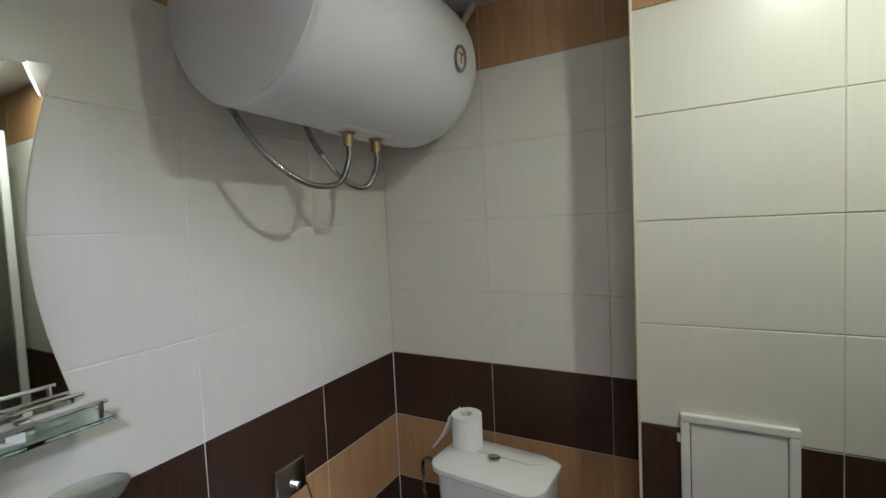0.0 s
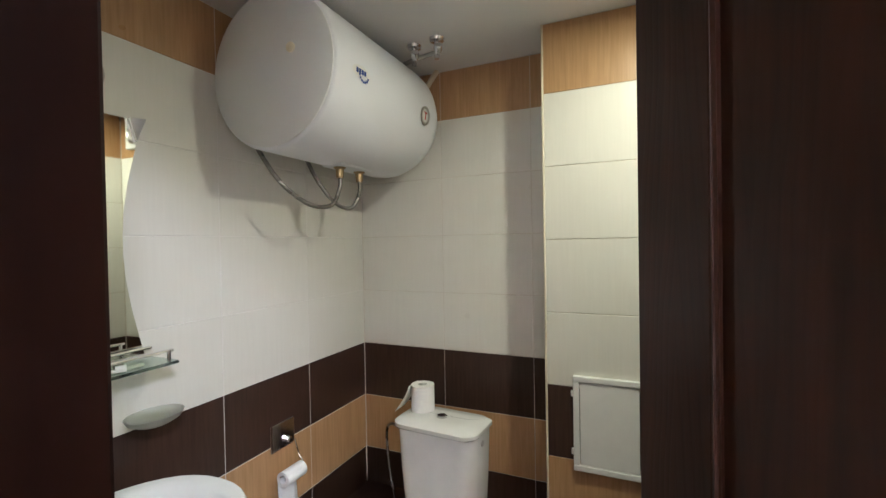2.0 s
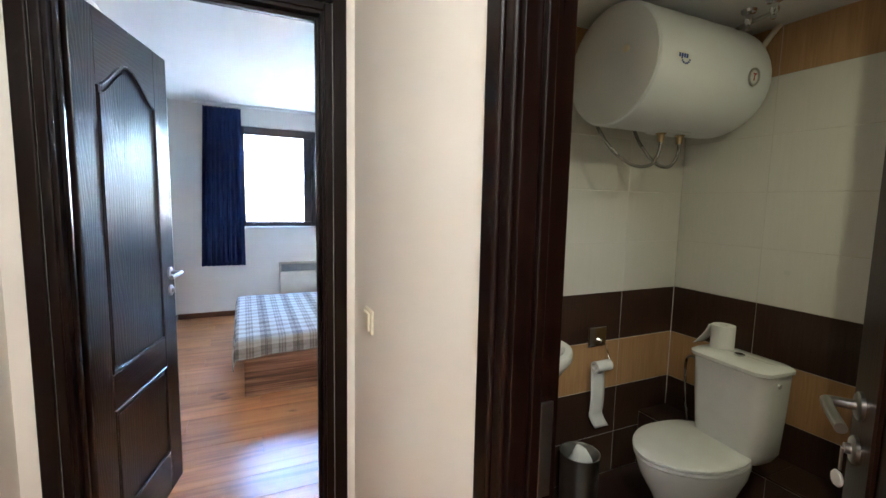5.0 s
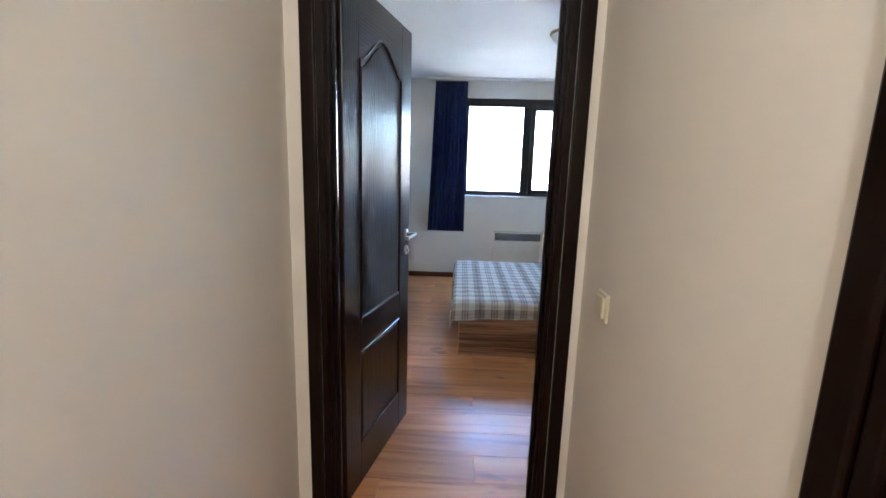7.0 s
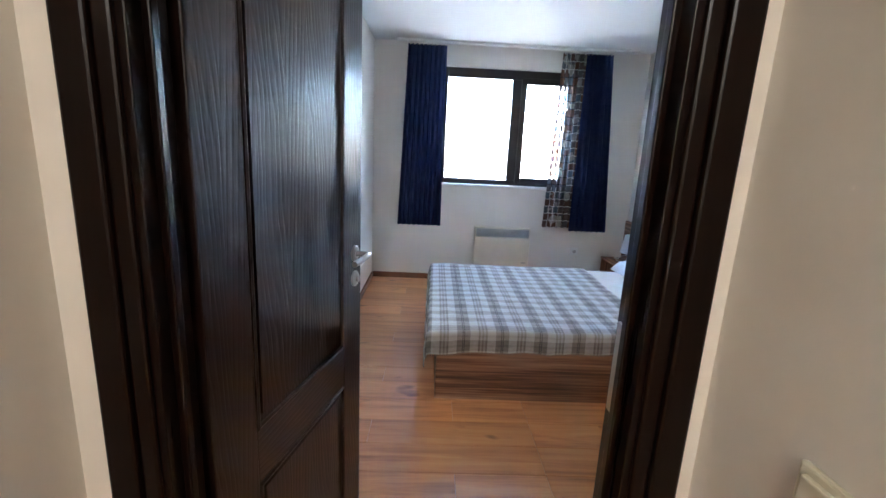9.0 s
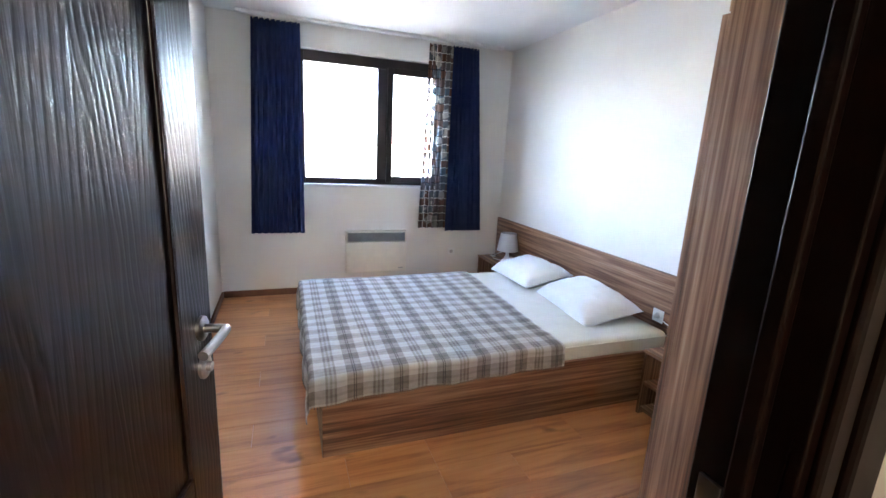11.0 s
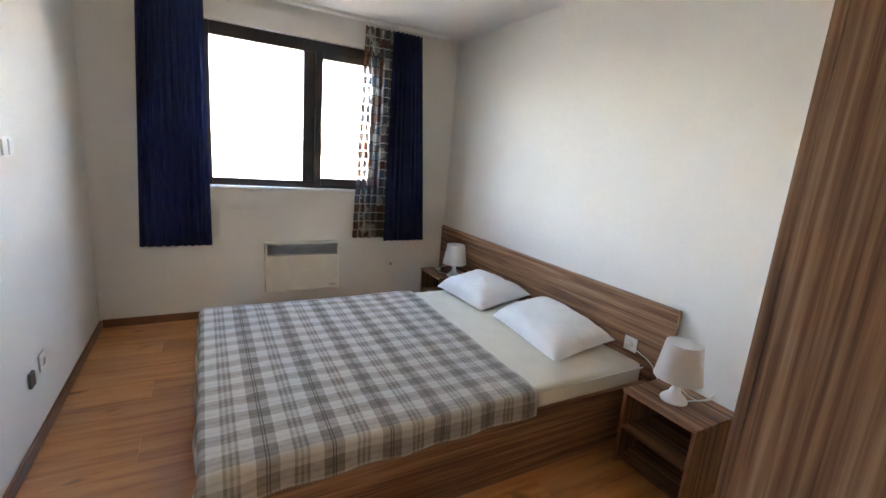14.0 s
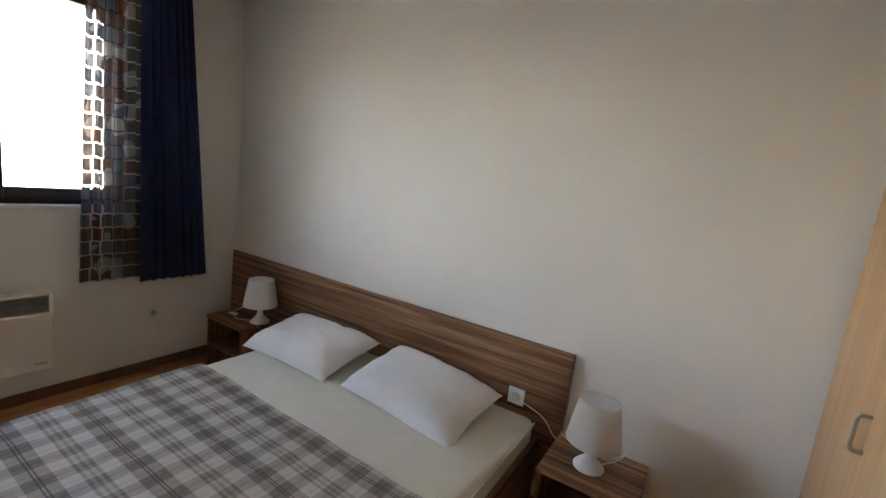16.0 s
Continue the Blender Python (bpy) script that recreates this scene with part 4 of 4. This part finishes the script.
part("top_band", boxed(-5.205, -2.636, 0.586, 0.610, 0.7635, 0.765), ZEB_X, hb)

bed = thing("bed", "brown striped laminate double bed base", "bed", pose(-3.50, -0.47, 0))
BX0, BX1, BY0, BY1 = -0.775, 0.770, -1.055, 1.050
part("side_panel", boxed(BX1 - 0.025, BX1, BY0, BY1, 0.0, 0.325, 0.002), ZEB_Y, bed)
part("side_panel", boxed(BX0, BX0 + 0.025, BY0, BY1, 0.0, 0.325, 0.002), ZEB_Y, bed)
part("foot_panel", boxed(BX0 + 0.025, BX1 - 0.025, BY0, BY0 + 0.025, 0.0, 0.325, 0.002), ZEB_X, bed)
part("slat_base", boxed(BX0 + 0.027, BX1 - 0.027, BY0 + 0.027, BY1 - 0.01, 0.20, 0.235), ZEB_X, bed)

mt = thing("mattress", "cream quilted mattress in the bed base", "mattress", pose(-3.50, -0.47, 0.235))
bm = boxed(-0.742, 0.742, -1.024, 1.035, 0.0, 0.187, 0.035, 4)
part("body", bm, MATTRESS, mt, "", True)
ring = [(x, y, 0.163) for x, y in ((-0.742, 1.03), (-0.742, -1.0), (-0.72, -1.024), (0.72, -1.024), (0.742, -1.0), (0.742, 1.03))]
part("piping", tube(bmesh.new(), ring, 0.005, 6, 1), MATTRESS, mt)

# blanket: lies on the mattress and hangs over side and foot
def blanket_place(u, v):
    """u across the bed from the window side to the door side, v from head to foot."""
    s = -0.74 + u * (1.485 + 0.135)
    d = v * (1.36 + 0.17)
    s0, edge, foot = s, 0.755, 1.352
    over = max(0.0, s - edge)
    down = max(0.0, d - foot)
    x = min(s, edge) + min(over, 0.02) * 0.9
    y = -(min(d, foot) + min(down, 0.02) * 0.9)
    wob = 0.008 * noise.noise(Vector((s * 3.1, d * 3.3, 0.3))) + 0.0045 * noise.noise(Vector((s * 9, d * 15, 1.7))) + 0.003 * abs(noise.noise(Vector((s * 7 + d * 4, d * 5, 4.4))))
    drop = max(0.0, over - 0.012) + max(0.0, down - 0.012) * (1.0 if over < 0.02 else 0.45)
    x += 0.006 * math.sin(d * 21) * min(1, over * 12) + 0.012 * min(1, over * 9)
    y -= 0.010 * math.sin(s * 17) * min(1, down * 12) + 0.012 * min(1, down * 9)
    slope = -0.022 * (v ** 2) * min(1, over * 10)
    sag = -0.030 * max(0, abs((min(s, edge)) / 0.755)) ** 6 * (0.35 + 0.65 * v) - 0.02 * (min(d, foot) / foot) ** 10
    return (-3.50 + x, -0.205 + y + 0.022 * (u - 0.5) * (1 - v) * -2, 0.4345 + wob - drop + slope + sag * 0.4), (s0, d)


bl = thing("blanket", "grey-brown and cream checked wool blanket over the bed", "blanket")
grid_sheet("cloth", 110, 100, blanket_place, PLAID, bl, 0.005)
bm = bmesh.new()
for i in range(110):
    (x, y, z), _ = blanket_place(i / 110, 1.0)
    box(bm, x - 0.002, x + 0.0025, y - 0.003, y, z - 0.010 - 0.008 * random.random(), z + 0.004)
part("fringe", bm, FRINGE, bl, "short brown fringe at the foot")
bm = bmesh.new()
for i in range(120):
    (x, y, z), _ = blanket_place(1.0, i / 120)
    box(bm, x - 0.001, x + 0.002, y - 0.003, y + 0.002, z - 0.006 - 0.007 * random.random(), z + 0.003)
part("fringe", bm, FRINGE, bl)


def pillow(m, seed):
    ob = thing("pillow", "plump white pillow lying on the mattress", "pillow", m, group="pillows on the bed")

    def place(sgn):
        def fn(u, v):
            x, y = 2 * u - 1, 2 * v - 1
            pinch = 1 - 0.07 * (1 - abs(x)) ** 0.7 * abs(y) ** 3 - 0.0
            pinch2 = 1 - 0.07 * (1 - abs(y)) ** 0.7 * abs(x) ** 3
            t = ((1 - x ** 4) * (1 - y ** 4)) ** 0.55
            lump = noise.noise(Vector((x * 2.2 + seed, y * 2.2, sgn))) * 0.016 + noise.noise(Vector((x * 5 + seed, y * 9, sgn))) * 0.007 + 0.006 * abs(noise.noise(Vector((x * 9 + seed, y * 4 + x * 3, sgn))))
            top = 0.100 * t * (1 - 0.25 * y * 0.5) + lump * t
            return (x * 0.325 * pinch2, y * 0.215 * pinch, 0.05 + (top if sgn > 0 else -0.045 * t)), (u, v)
        return fn
    grid_sheet("cover", 36, 28, place(1), LINEN, ob, 0)
    grid_sheet("underside", 24, 18, place(-1), LINEN, ob, 0)
    return ob


pillow(pose(-3.25, 0.32, 0.425, 13, 3, -4), 1.3)
pillow(pose(-3.99, 0.31, 0.425, 11, -2, -1), 5.1)


def nightstand(m, w, label):
    """Open bedside box: sides, top, shelf, bottom and back; opens towards -y."""
    ob = thing("nightstand", label, "nightstand", m, group="bedside boxes")
    d, h, t = 0.325, 0.40, 0.018
    part("top", boxed(-0.004, w + 0.004, -0.006, d, h - t, h, 0.001), ZEB_X, ob)
    part("side", boxed(0, t, 0, d, 0, h - t, 0.001), ZEB_Z, ob)
    part("side", boxed(w - t, w, 0, d, 0, h - t, 0.001), ZEB_Z, ob)
    part("shelf", boxed(t, w - t, 0.004, d - 0.012, 0.19, 0.19 + t, 0.001), ZEB_X, ob)
    part("bottom", boxed(t, w - t, 0.004, d - 0.012, 0.03, 0.03 + t, 0.001), ZEB_X, ob)
    part("back", boxed(t, w - t, d - 0.012, d - 0.004, 0.03, h - t), ZEB_X, ob)
    return ob


nightstand(pose(-2.632, 0.258, 0), 0.365, "open brown laminate nightstand carrying a lamp beside the bed")
nightstand(pose(-4.945, 0.258, 0), 0.365, "open brown laminate nightstand in the corner by the window")


def table_lamp(m):
    ob = thing("table_lamp", "small white plastic table lamp with a tapered shade", "table lamp", m, group="bedside lamps")
    part("foot", lathe(bmesh.new(), [(0, 0), (0.060, 0), (0.061, 0.006), (0.052, 0.018), (0.030, 0.038), (0.018, 0.065), (0.016, 0.10), (0.024, 0.130), (0, 0.132)], 36), PLASTIC, ob, "", True)
    part("shade", lathe(bmesh.new(), [(0.108, 0.116), (0.1065, 0.118), (0.079, 0.290), (0.077, 0.291), (0.078, 0.285), (0.106, 0.116)], 40), SHADE, ob, "white tapered shade", True)
    # white disc added across the shade's open top to brighten its dark inside
    part("shade_top", lathe(bmesh.new(), [(0, 0.283), (0.0775, 0.284), (0.0775, 0.286), (0, 0.285)], 40), SHADE, ob, "", True)
    part("bulb", lathe(bmesh.new(), [(0, 0.132), (0.013, 0.134), (0.013, 0.16), (0.026, 0.185), (0.028, 0.205), (0.018, 0.228), (0, 0.233)], 20), PLASTIC, ob, "", True)
    return ob


table_lamp(pose(-2.470, 0.400, 0.40))
table_lamp(pose(-4.630, 0.425, 0.40) @ Matrix.Diagonal((1, 1, 1, 1)))
hose("lamp_cord", "white lamp cord curling on the nightstand", [(-2.43, 0.44, 0.405), (-2.37, 0.47, 0.44), (-2.35, 0.50, 0.47), (-2.37, 0.52, 0.43), (-2.42, 0.50, 0.404), (-2.50, 0.52, 0.404), (-2.56, 0.50, 0.45), (-2.57, 0.49, 0.42), (-2.62, 0.55, 0.404), (-2.655, 0.56, 0.37), (-2.72, 0.572, 0.43), (-2.80, 0.574, 0.46), (-2.862, 0.566, 0.475)], 0.0028, PLASTIC)
hose("lamp_cord", "white lamp cord lying on the corner nightstand", [(-4.66, 0.40, 0.405), (-4.76, 0.35, 0.404), (-4.85, 0.38, 0.404), (-4.90, 0.42, 0.404), (-4.84, 0.50, 0.46), (-4.80, 0.57, 0.52)], 0.0028, PLASTIC)
inl = thing("cord_switch", "white inline switch on the lamp cord", "switch", pose(-4.85, 0.38, 0.402, 0, 0, 20))
part("body", boxed(-0.03, 0.03, -0.011, 0.011, 0, 0.014, 0.004), PLASTIC, inl)


def socket(m, label, plug=False):
    ob = thing("wall_socket", label, "socket", m)
    part("plate", boxed(-0.041, 0.041, -0.010, 0, -0.041, 0.041, 0.004), IVORY if plug is None else PLASTIC, ob)
    part("well", lathe(bmesh.new(), [(0, 0), (0.020, 0), (0.020, 0.001), (0, 0.0012)], 24, pose(0, -0.010, 0, 90)), STEEL, ob, "round recess", True)
    part("rim", lathe(bmesh.new(), [(0.020, 0), (0.025, 0), (0.024, 0.003), (0.020, 0.003)], 24, pose(0, -0.010, 0, 90)), PLASTIC, ob, "", True)
    if plug:
        part("plug", lathe(bmesh.new(), [(0, 0), (0.017, 0), (0.015, 0.025), (0.006, 0.034), (0, 0.034)], 18, pose(0, -0.011, 0, 90)), PLASTIC, ob, "white plug", True)
    return ob


socket(pose(-2.872, 0.586, 0.485), "white wall socket with a plug on the headboard", True)
socket(pose(-5.213, 0.045, 0.385, 0, 0, 90), "white wall socket low on the window wall")
hose("heater_cord", "thin white cord hanging from the wall socket", [(-5.195, 0.045, 0.37), (-5.19, 0.07, 0.25), (-5.185, 0.12, 0.12), (-5.18, 0.15, 0.075)], 0.0025, PLASTIC)
wp2 = thing("wall_plate", "white double cover plate on the plain wall", "wall plate", pose(-3.81, -2.235, 1.34))
part("plate", boxed(-0.070, 0.070, 0, 0.008, -0.042, 0.042, 0.003), PLASTIC, wp2)
for x in (-0.034, 0.034):
    part("rocker", boxed(x - 0.026, x + 0.026, 0.007, 0.016, -0.032, 0.032, 0.004), PLASTIC, wp2)
tagged(part("cable_tag", boxed(-3.800, -3.745, -2.235, -2.222, 0.295, 0.365, 0.004), BLACK), "dark plug-in box low on the wall", "socket")
socket(pose(-3.93, -2.235, 0.345, 0, 0, 180), "white wall socket low on the plain wall")

# electric convector
cv = thing("convector_heater", "cream electric convector heater with a dark grille", "heater", pose(-5.213, -0.797, 0.21))
part("bracket", boxed(0.0, 0.030, -0.20, 0.20, 0.10, 0.36), STEEL, cv)
bm = boxed(0.030, 0.105, -0.307, 0.307, 0.0, 0.318, 0.008)
box(bm, 0.030, 0.105, -0.307, -0.290, 0.318, 0.425, 0.003)
box(bm, 0.030, 0.105, 0.290, 0.307, 0.318, 0.425, 0.003)
box(bm, 0.030, 0.100, -0.290, 0.290, 0.410, 0.425, 0.002)
part("casing", bm, CREAM, cv, "cream metal casing")
part("grille_back", boxed(0.034, 0.050, -0.290, 0.290, 0.318, 0.410), BLACK, cv)
for i in range(7):
    part("grille_slat", boxed(0.052, 0.102, -0.290, 0.290, 0.328 + i * 0.012, 0.333 + i * 0.012), STEEL, cv)
part("rating_mark", boxed(0.1052, 0.1062, 0.225, 0.275, 0.035, 0.047), STEEL, cv)

# curtains
def curtain(name, label, y0t, y1t, y0b, y1b, z0, z1, x, folds, depth, mat, seed):
    ob = thing(name, label, "curtain", pose(0, 0, 0))

    def fn(u, v):
        top, bot = y0t + u * (y1t - y0t), y0b + u * (y1b - y0b)
        y = bot + (top - bot) * v
        ph = folds * 2 * math.pi * u + 0.7 * math.sin(5 * u + seed) + 0.35 * (1 - v) * math.sin(9 * u + seed)
        amp = depth * (0.55 + 0.45 * (1 - v))
        xx = x + amp * math.sin(ph) + 0.3 * amp * math.sin(2.3 * ph + seed)
        hem = 0.006 * math.sin(ph * 1.0 + 0.6) * (1 - v)
        return (xx, y + 0.25 * amp * math.cos(ph), z0 + v * (z1 - z0) + hem), (u * (y1t - y0t) * 1.5, v * (z1 - z0))
    grid_sheet("panel", int(folds * 14), 26, fn, mat, ob, 0.002)
    for i in range(int(folds)):
        yy = y0t + (i + 0.5) / folds * (y1t - y0t)
        part("hook", boxed(x - 0.006, x + 0.006, yy - 0.004, yy + 0.004, z1 - 0.01, 2.478, 0.001), PLASTIC, ob)
    return ob


curtain("curtain", "navy blue curtain drawn aside, hanging to below the sill", -1.888, -1.500, -1.955, -1.490, 0.630, 2.455, -5.115, 9, 0.022, BLUE, 0.4)
curtain("curtain", "navy blue curtain gathered near the corner", -0.085, 0.185, -0.085, 0.325, 0.632, 2.450, -5.115, 7, 0.026, BLUE, 2.1)
curtain("sheer_curtain", "sheer curtain with brown, grey and teal woven blocks", -0.320, -0.070, -0.375, -0.055, 0.660, 2.450, -5.140, 5, 0.018, SHEER, 1.2)
rl = solid("curtain_rail", boxed(-5.150, -5.090, -2.00, 0.45, 2.476, 2.500, 0.003), PLASTIC, "white ceiling curtain rail above the window", "curtain rail", "structure")

# ceiling lamp of the bedroom
cl = thing("ceiling_lamp", "round frosted dome ceiling lamp with a metal rim", "ceiling lamp", pose(-3.35, -0.72, H))
part("rim", lathe(bmesh.new(), [(0, 0), (0.155, 0), (0.16, -0.012), (0.150, -0.024), (0.14, -0.02), (0, -0.01)], 40), BRASS, cl, "thin brass-coloured rim", True)
part("dome", lathe(bmesh.new(), [(0.145, -0.020), (0.138, -0.045), (0.11, -0.075), (0.065, -0.092), (0, -0.098)], 40), SHADE, cl, "white frosted glass dome", True)

# wardrobe against the door wall, doors towards the window
wd = thing("wardrobe", "tall wardrobe with striped sides and pale beech doors", "wardrobe", pose(-1.480, -0.025, 0))
part("side", boxed(-0.290, 0.240, -0.566, -0.548, 0.0, 2.05, 0.001), ZEB_Z, wd, "brown striped side panel")
part("side", boxed(-0.290, 0.240, 0.585, 0.603, 0.0, 2.05, 0.001), ZEB_Z, wd)
part("top", boxed(-0.290, 0.240, -0.548, 0.585, 2.032, 2.05, 0.001), ZEB_Y, wd)
part("plinth", boxed(-0.280, 0.240, -0.548, 0.585, 0.0, 0.06), ZEB_Y, wd)
part("back", boxed(0.233, 0.240, -0.548, 0.585, 0.06, 2.032), ZEB_Y, wd)
part("front_edge", boxed(-0.312, -0.291, -0.566, -0.548, 0.0, 1.82, 0.001), ZEB_Z, wd)
for y0, y1, hy in ((-0.546, -0.008, -0.48), (-0.004, 0.603, 0.19)):
    dr = part("door", boxed(-0.312, -0.293, y0, y1, 0.06, 1.82, 0.002), BEECH, wd, "pale beech door")
    part("handle", tube(bmesh.new(), [(-0.312, hy, 0.90), (-0.338, hy, 0.905), (-0.340, hy, 0.95), (-0.338, hy, 0.995), (-0.312, hy, 1.0)], 0.006, 10), STEEL, dr, "arched steel handle", True)
part("filler", boxed(-0.310, -0.293, -0.548, 0.585, 1.83, 2.03, 0.002), BEECH, wd)

# ---- outside ----
solid("ground", boxed(-400, 400, -400, 400, -7.2, -7.0), GROUNDMAT, "bare ground outside around the houses", "ground")


def house(m, w, d, h, label):
    ob = thing("house", label, "house", m, group="houses opposite")
    part("wall", boxed(0, d, 0, w, 0, h), STUCCO, ob)
    bm = bmesh.new()
    o = 0.5
    v = [bm.verts.new(p) for p in ((-o, -o, h), (d + o, -o, h), (d + o, w + o, h), (-o, w + o, h), (d / 2, w * 0.2, h + 2.0), (d / 2, w * 0.8, h + 2.0))]
    for f in ((0, 1, 4), (1, 2, 5, 4), (2, 3, 5), (3, 0, 4, 5), (0, 3, 2, 1)):
        bm.faces.new([v[i] for i in f])
    rf = part("roof", bm, ROOFMAT, ob)
    part("chimney", boxed(d / 2 + 0.8, d / 2 + 1.5, w * 0.45, w * 0.45 + 0.7, h + 0.8, h + 2.8), STUCCO, rf)
    n = int(w // 2.6)
    for i in range(n):
        for k in range(int(h // 2.9)):
            y = 1.2 + i * 2.6
            wi = part("window", boxed(d - 0.05, d + 0.02, y, y + 1.1, 0.9 + k * 2.9, 2.2 + k * 2.9), WINDARK, ob)
            part("sill", boxed(d, d + 0.12, y - 0.1, y + 1.2, 0.82 + k * 2.9, 0.9 + k * 2.9), STUCCO, wi)
    return ob


house(pose(-46, 1, -7), 11, 9, 8.3, "pale rendered house with a clay roof opposite the window")
house(pose(-62, -17, -7), 14, 10, 8.8, "pale rendered house with a clay roof further off")
house(pose(-50, 16, -7), 13, 9, 9.4, "pale rendered house with a clay roof beside the others")

# ---- tiles and planks ----
MESHES = {}


def tile_mesh(w, h, t, mat, ch=0.0015):
    key = (round(w, 4), round(h, 4), mat.name)
    if key not in MESHES:
        me = bpy.data.meshes.new("tile")
        a, b = w / 2, h / 2
        vs = [(-a, 0, -b), (a, 0, -b), (a, 0, b), (-a, 0, b), (-a, ch - t, -b), (a, ch - t, -b), (a, ch - t, b), (-a, ch - t, b),
              (ch - a, -t, ch - b), (a - ch, -t, ch - b), (a - ch, -t, b - ch), (ch - a, -t, b - ch)]
        fs = [(0, 4, 7, 3), (1, 2, 6, 5), (0, 1, 5, 4), (3, 7, 6, 2), (4, 5, 9, 8), (5, 6, 10, 9), (6, 7, 11, 10), (7, 4, 8, 11), (8, 9, 10, 11)]
        me.from_pydata(vs, [], fs)
        me.materials.append(mat)
        MESHES[key] = me
    return MESHES[key]


ROWS_Z = [(0.0, 0.223, T_DARK), (0.223, 0.477, T_DARK), (0.477, 0.731, T_TAN), (0.731, 0.985, T_DARK)] + [
    (0.985 + 0.255 * i, 0.985 + 0.255 * (i + 1), T_WHITE) for i in range(4)] + [(2.005, 2.219, T_TAN)]
ROWS_S = [(max(0.0, z0 - 0.028), (2.219 if z1 > 2.1 else z1 - 0.028), mat) for z0, z1, mat in ROWS_Z]


def tile_wall(parent, place, turn, joints, rows=ROWS_Z, skip=None):
    """Tiles on a wall: place(s) gives x, y along the joints s; turn in degrees brings local -y to the wall's normal."""
    g = 0.0010
    for s0, s1 in zip(joints, joints[1:]):
        for z0, z1, mat in rows:
            if skip and skip((s0 + s1) / 2, (z0 + z1) / 2):
                continue
            ob = new("tile", tile_mesh(abs(s1 - s0) - 2 * g, z1 - z0 - 2 * g, 0.008, mat))
            ob.parent = parent
            x, y = place((s0 + s1) / 2)
            tilt = random.uniform(-0.12, 0.12)
            ob.matrix_basis = pose(x, y, (z0 + z1) / 2, random.uniform(-0.08, 0.08), 0, turn + tilt)


tile_wall(wall_between, lambda s: (-1.049, s), 90, [-1.02, -0.94, -0.54, -0.138, 0.262, 0.652])
tile_wall(wall_bath_back, lambda s: (s, 0.661), 0, [-1.04, -0.616, -0.215, -0.124])
tile_wall(pillar, lambda s: (s, 0.434), 0, [-0.120, 0.275, 0.459], ROWS_S)
tile_wall(pillar, lambda s: (-0.113, s), -90, [0.426, 0.652], ROWS_S)
tile_wall(shaft2, lambda s: (s, 0.159), 0, [0.460, 0.86, 1.26, 1.49], ROWS_S)
tile_wall(shaft2, lambda s: (0.469, s), -90, [0.152, 0.425], ROWS_S)
tile_wall(wall_bath_east, lambda s: (1.499, s), -90, [-1.02, -0.62, -0.22, 0.152])
tile_wall(wall_bath_front, lambda s: (s, -1.031), 180, [-1.04, -0.64, -0.24, -0.027])
tile_wall(wall_bath_front, lambda s: (s, -1.031), 180, [0.73, 1.1, 1.49])
tile_wall(ledge, lambda s: (s, 0.449), 0, [-1.04, -0.80, -0.40, -0.124], [(0.0, 0.30, T_DARK)])
for s0, s1 in ((-1.04, -0.80), (-0.80, -0.40), (-0.40, -0.124)):
    ob = new("tile", tile_mesh(s1 - s0 - 0.003, 0.208, 0.008, T_DARK))
    ob.parent = ledge
    ob.matrix_basis = pose((s0 + s1) / 2, 0.545, 0.303, -90)
trimob = solid("trim", boxed(-0.125, -0.118, 0.420, 0.427, 0.0, 2.218, 0.002), IVORY, "ivory corner strip on the tiled shaft", "trim")

floor_ob = bpy.data.objects["floor"]
floor_bed = bpy.data.objects["floor_bedside"]


def planks(parent, x0, x1, y0, y1):
    w, ln, g = 0.193, 1.28, 0.0006
    i = 0
    x = x0
    while x < x1 - 0.01:
        xe = min(x + w, x1)
        y = y0 - (0.43 * i) % ln
        while y < y1 - 0.005:
            a, b = max(y, y0), min(y + ln, y1)
            if b - a > 0.01:
                me_key = ("plank", round(xe - x, 4), round(b - a, 4))
                if me_key not in MESHES:
                    me = bpy.data.meshes.new("plank")
                    hx, hy, c = (xe - x) / 2 - g, (b - a) / 2 - g, 0.0012
                    vs = [(sx * hx, sy * hy, -0.011) for sx, sy in ((-1, -1), (1, -1), (1, 1), (-1, 1))] + [(sx * hx, sy * hy, -c) for sx, sy in ((-1, -1), (1, -1), (1, 1), (-1, 1))] + [
                        (sx * (hx - c), sy * (hy - c), 0) for sx, sy in ((-1, -1), (1, -1), (1, 1), (-1, 1))]
                    fs = [(0, 1, 5, 4), (1, 2, 6, 5), (2, 3, 7, 6), (3, 0, 4, 7), (4, 5, 9, 8), (5, 6, 10, 9), (6, 7, 11, 10), (7, 4, 8, 11), (8, 9, 10, 11)]
                    me.from_pydata(vs, [], fs)
                    me.materials.append(LAM)
                    MESHES[me_key] = me
                ob = new("plank", MESHES[me_key])
                ob.parent = parent
                ob.location = ((x + xe) / 2, (a + b) / 2, 0)
            y += ln
        x = xe
        i += 1


planks(floor_ob, -5.213, 2.0, -2.235, -1.02)
planks(floor_bed, -5.213, -1.235, -1.02, 0.612)
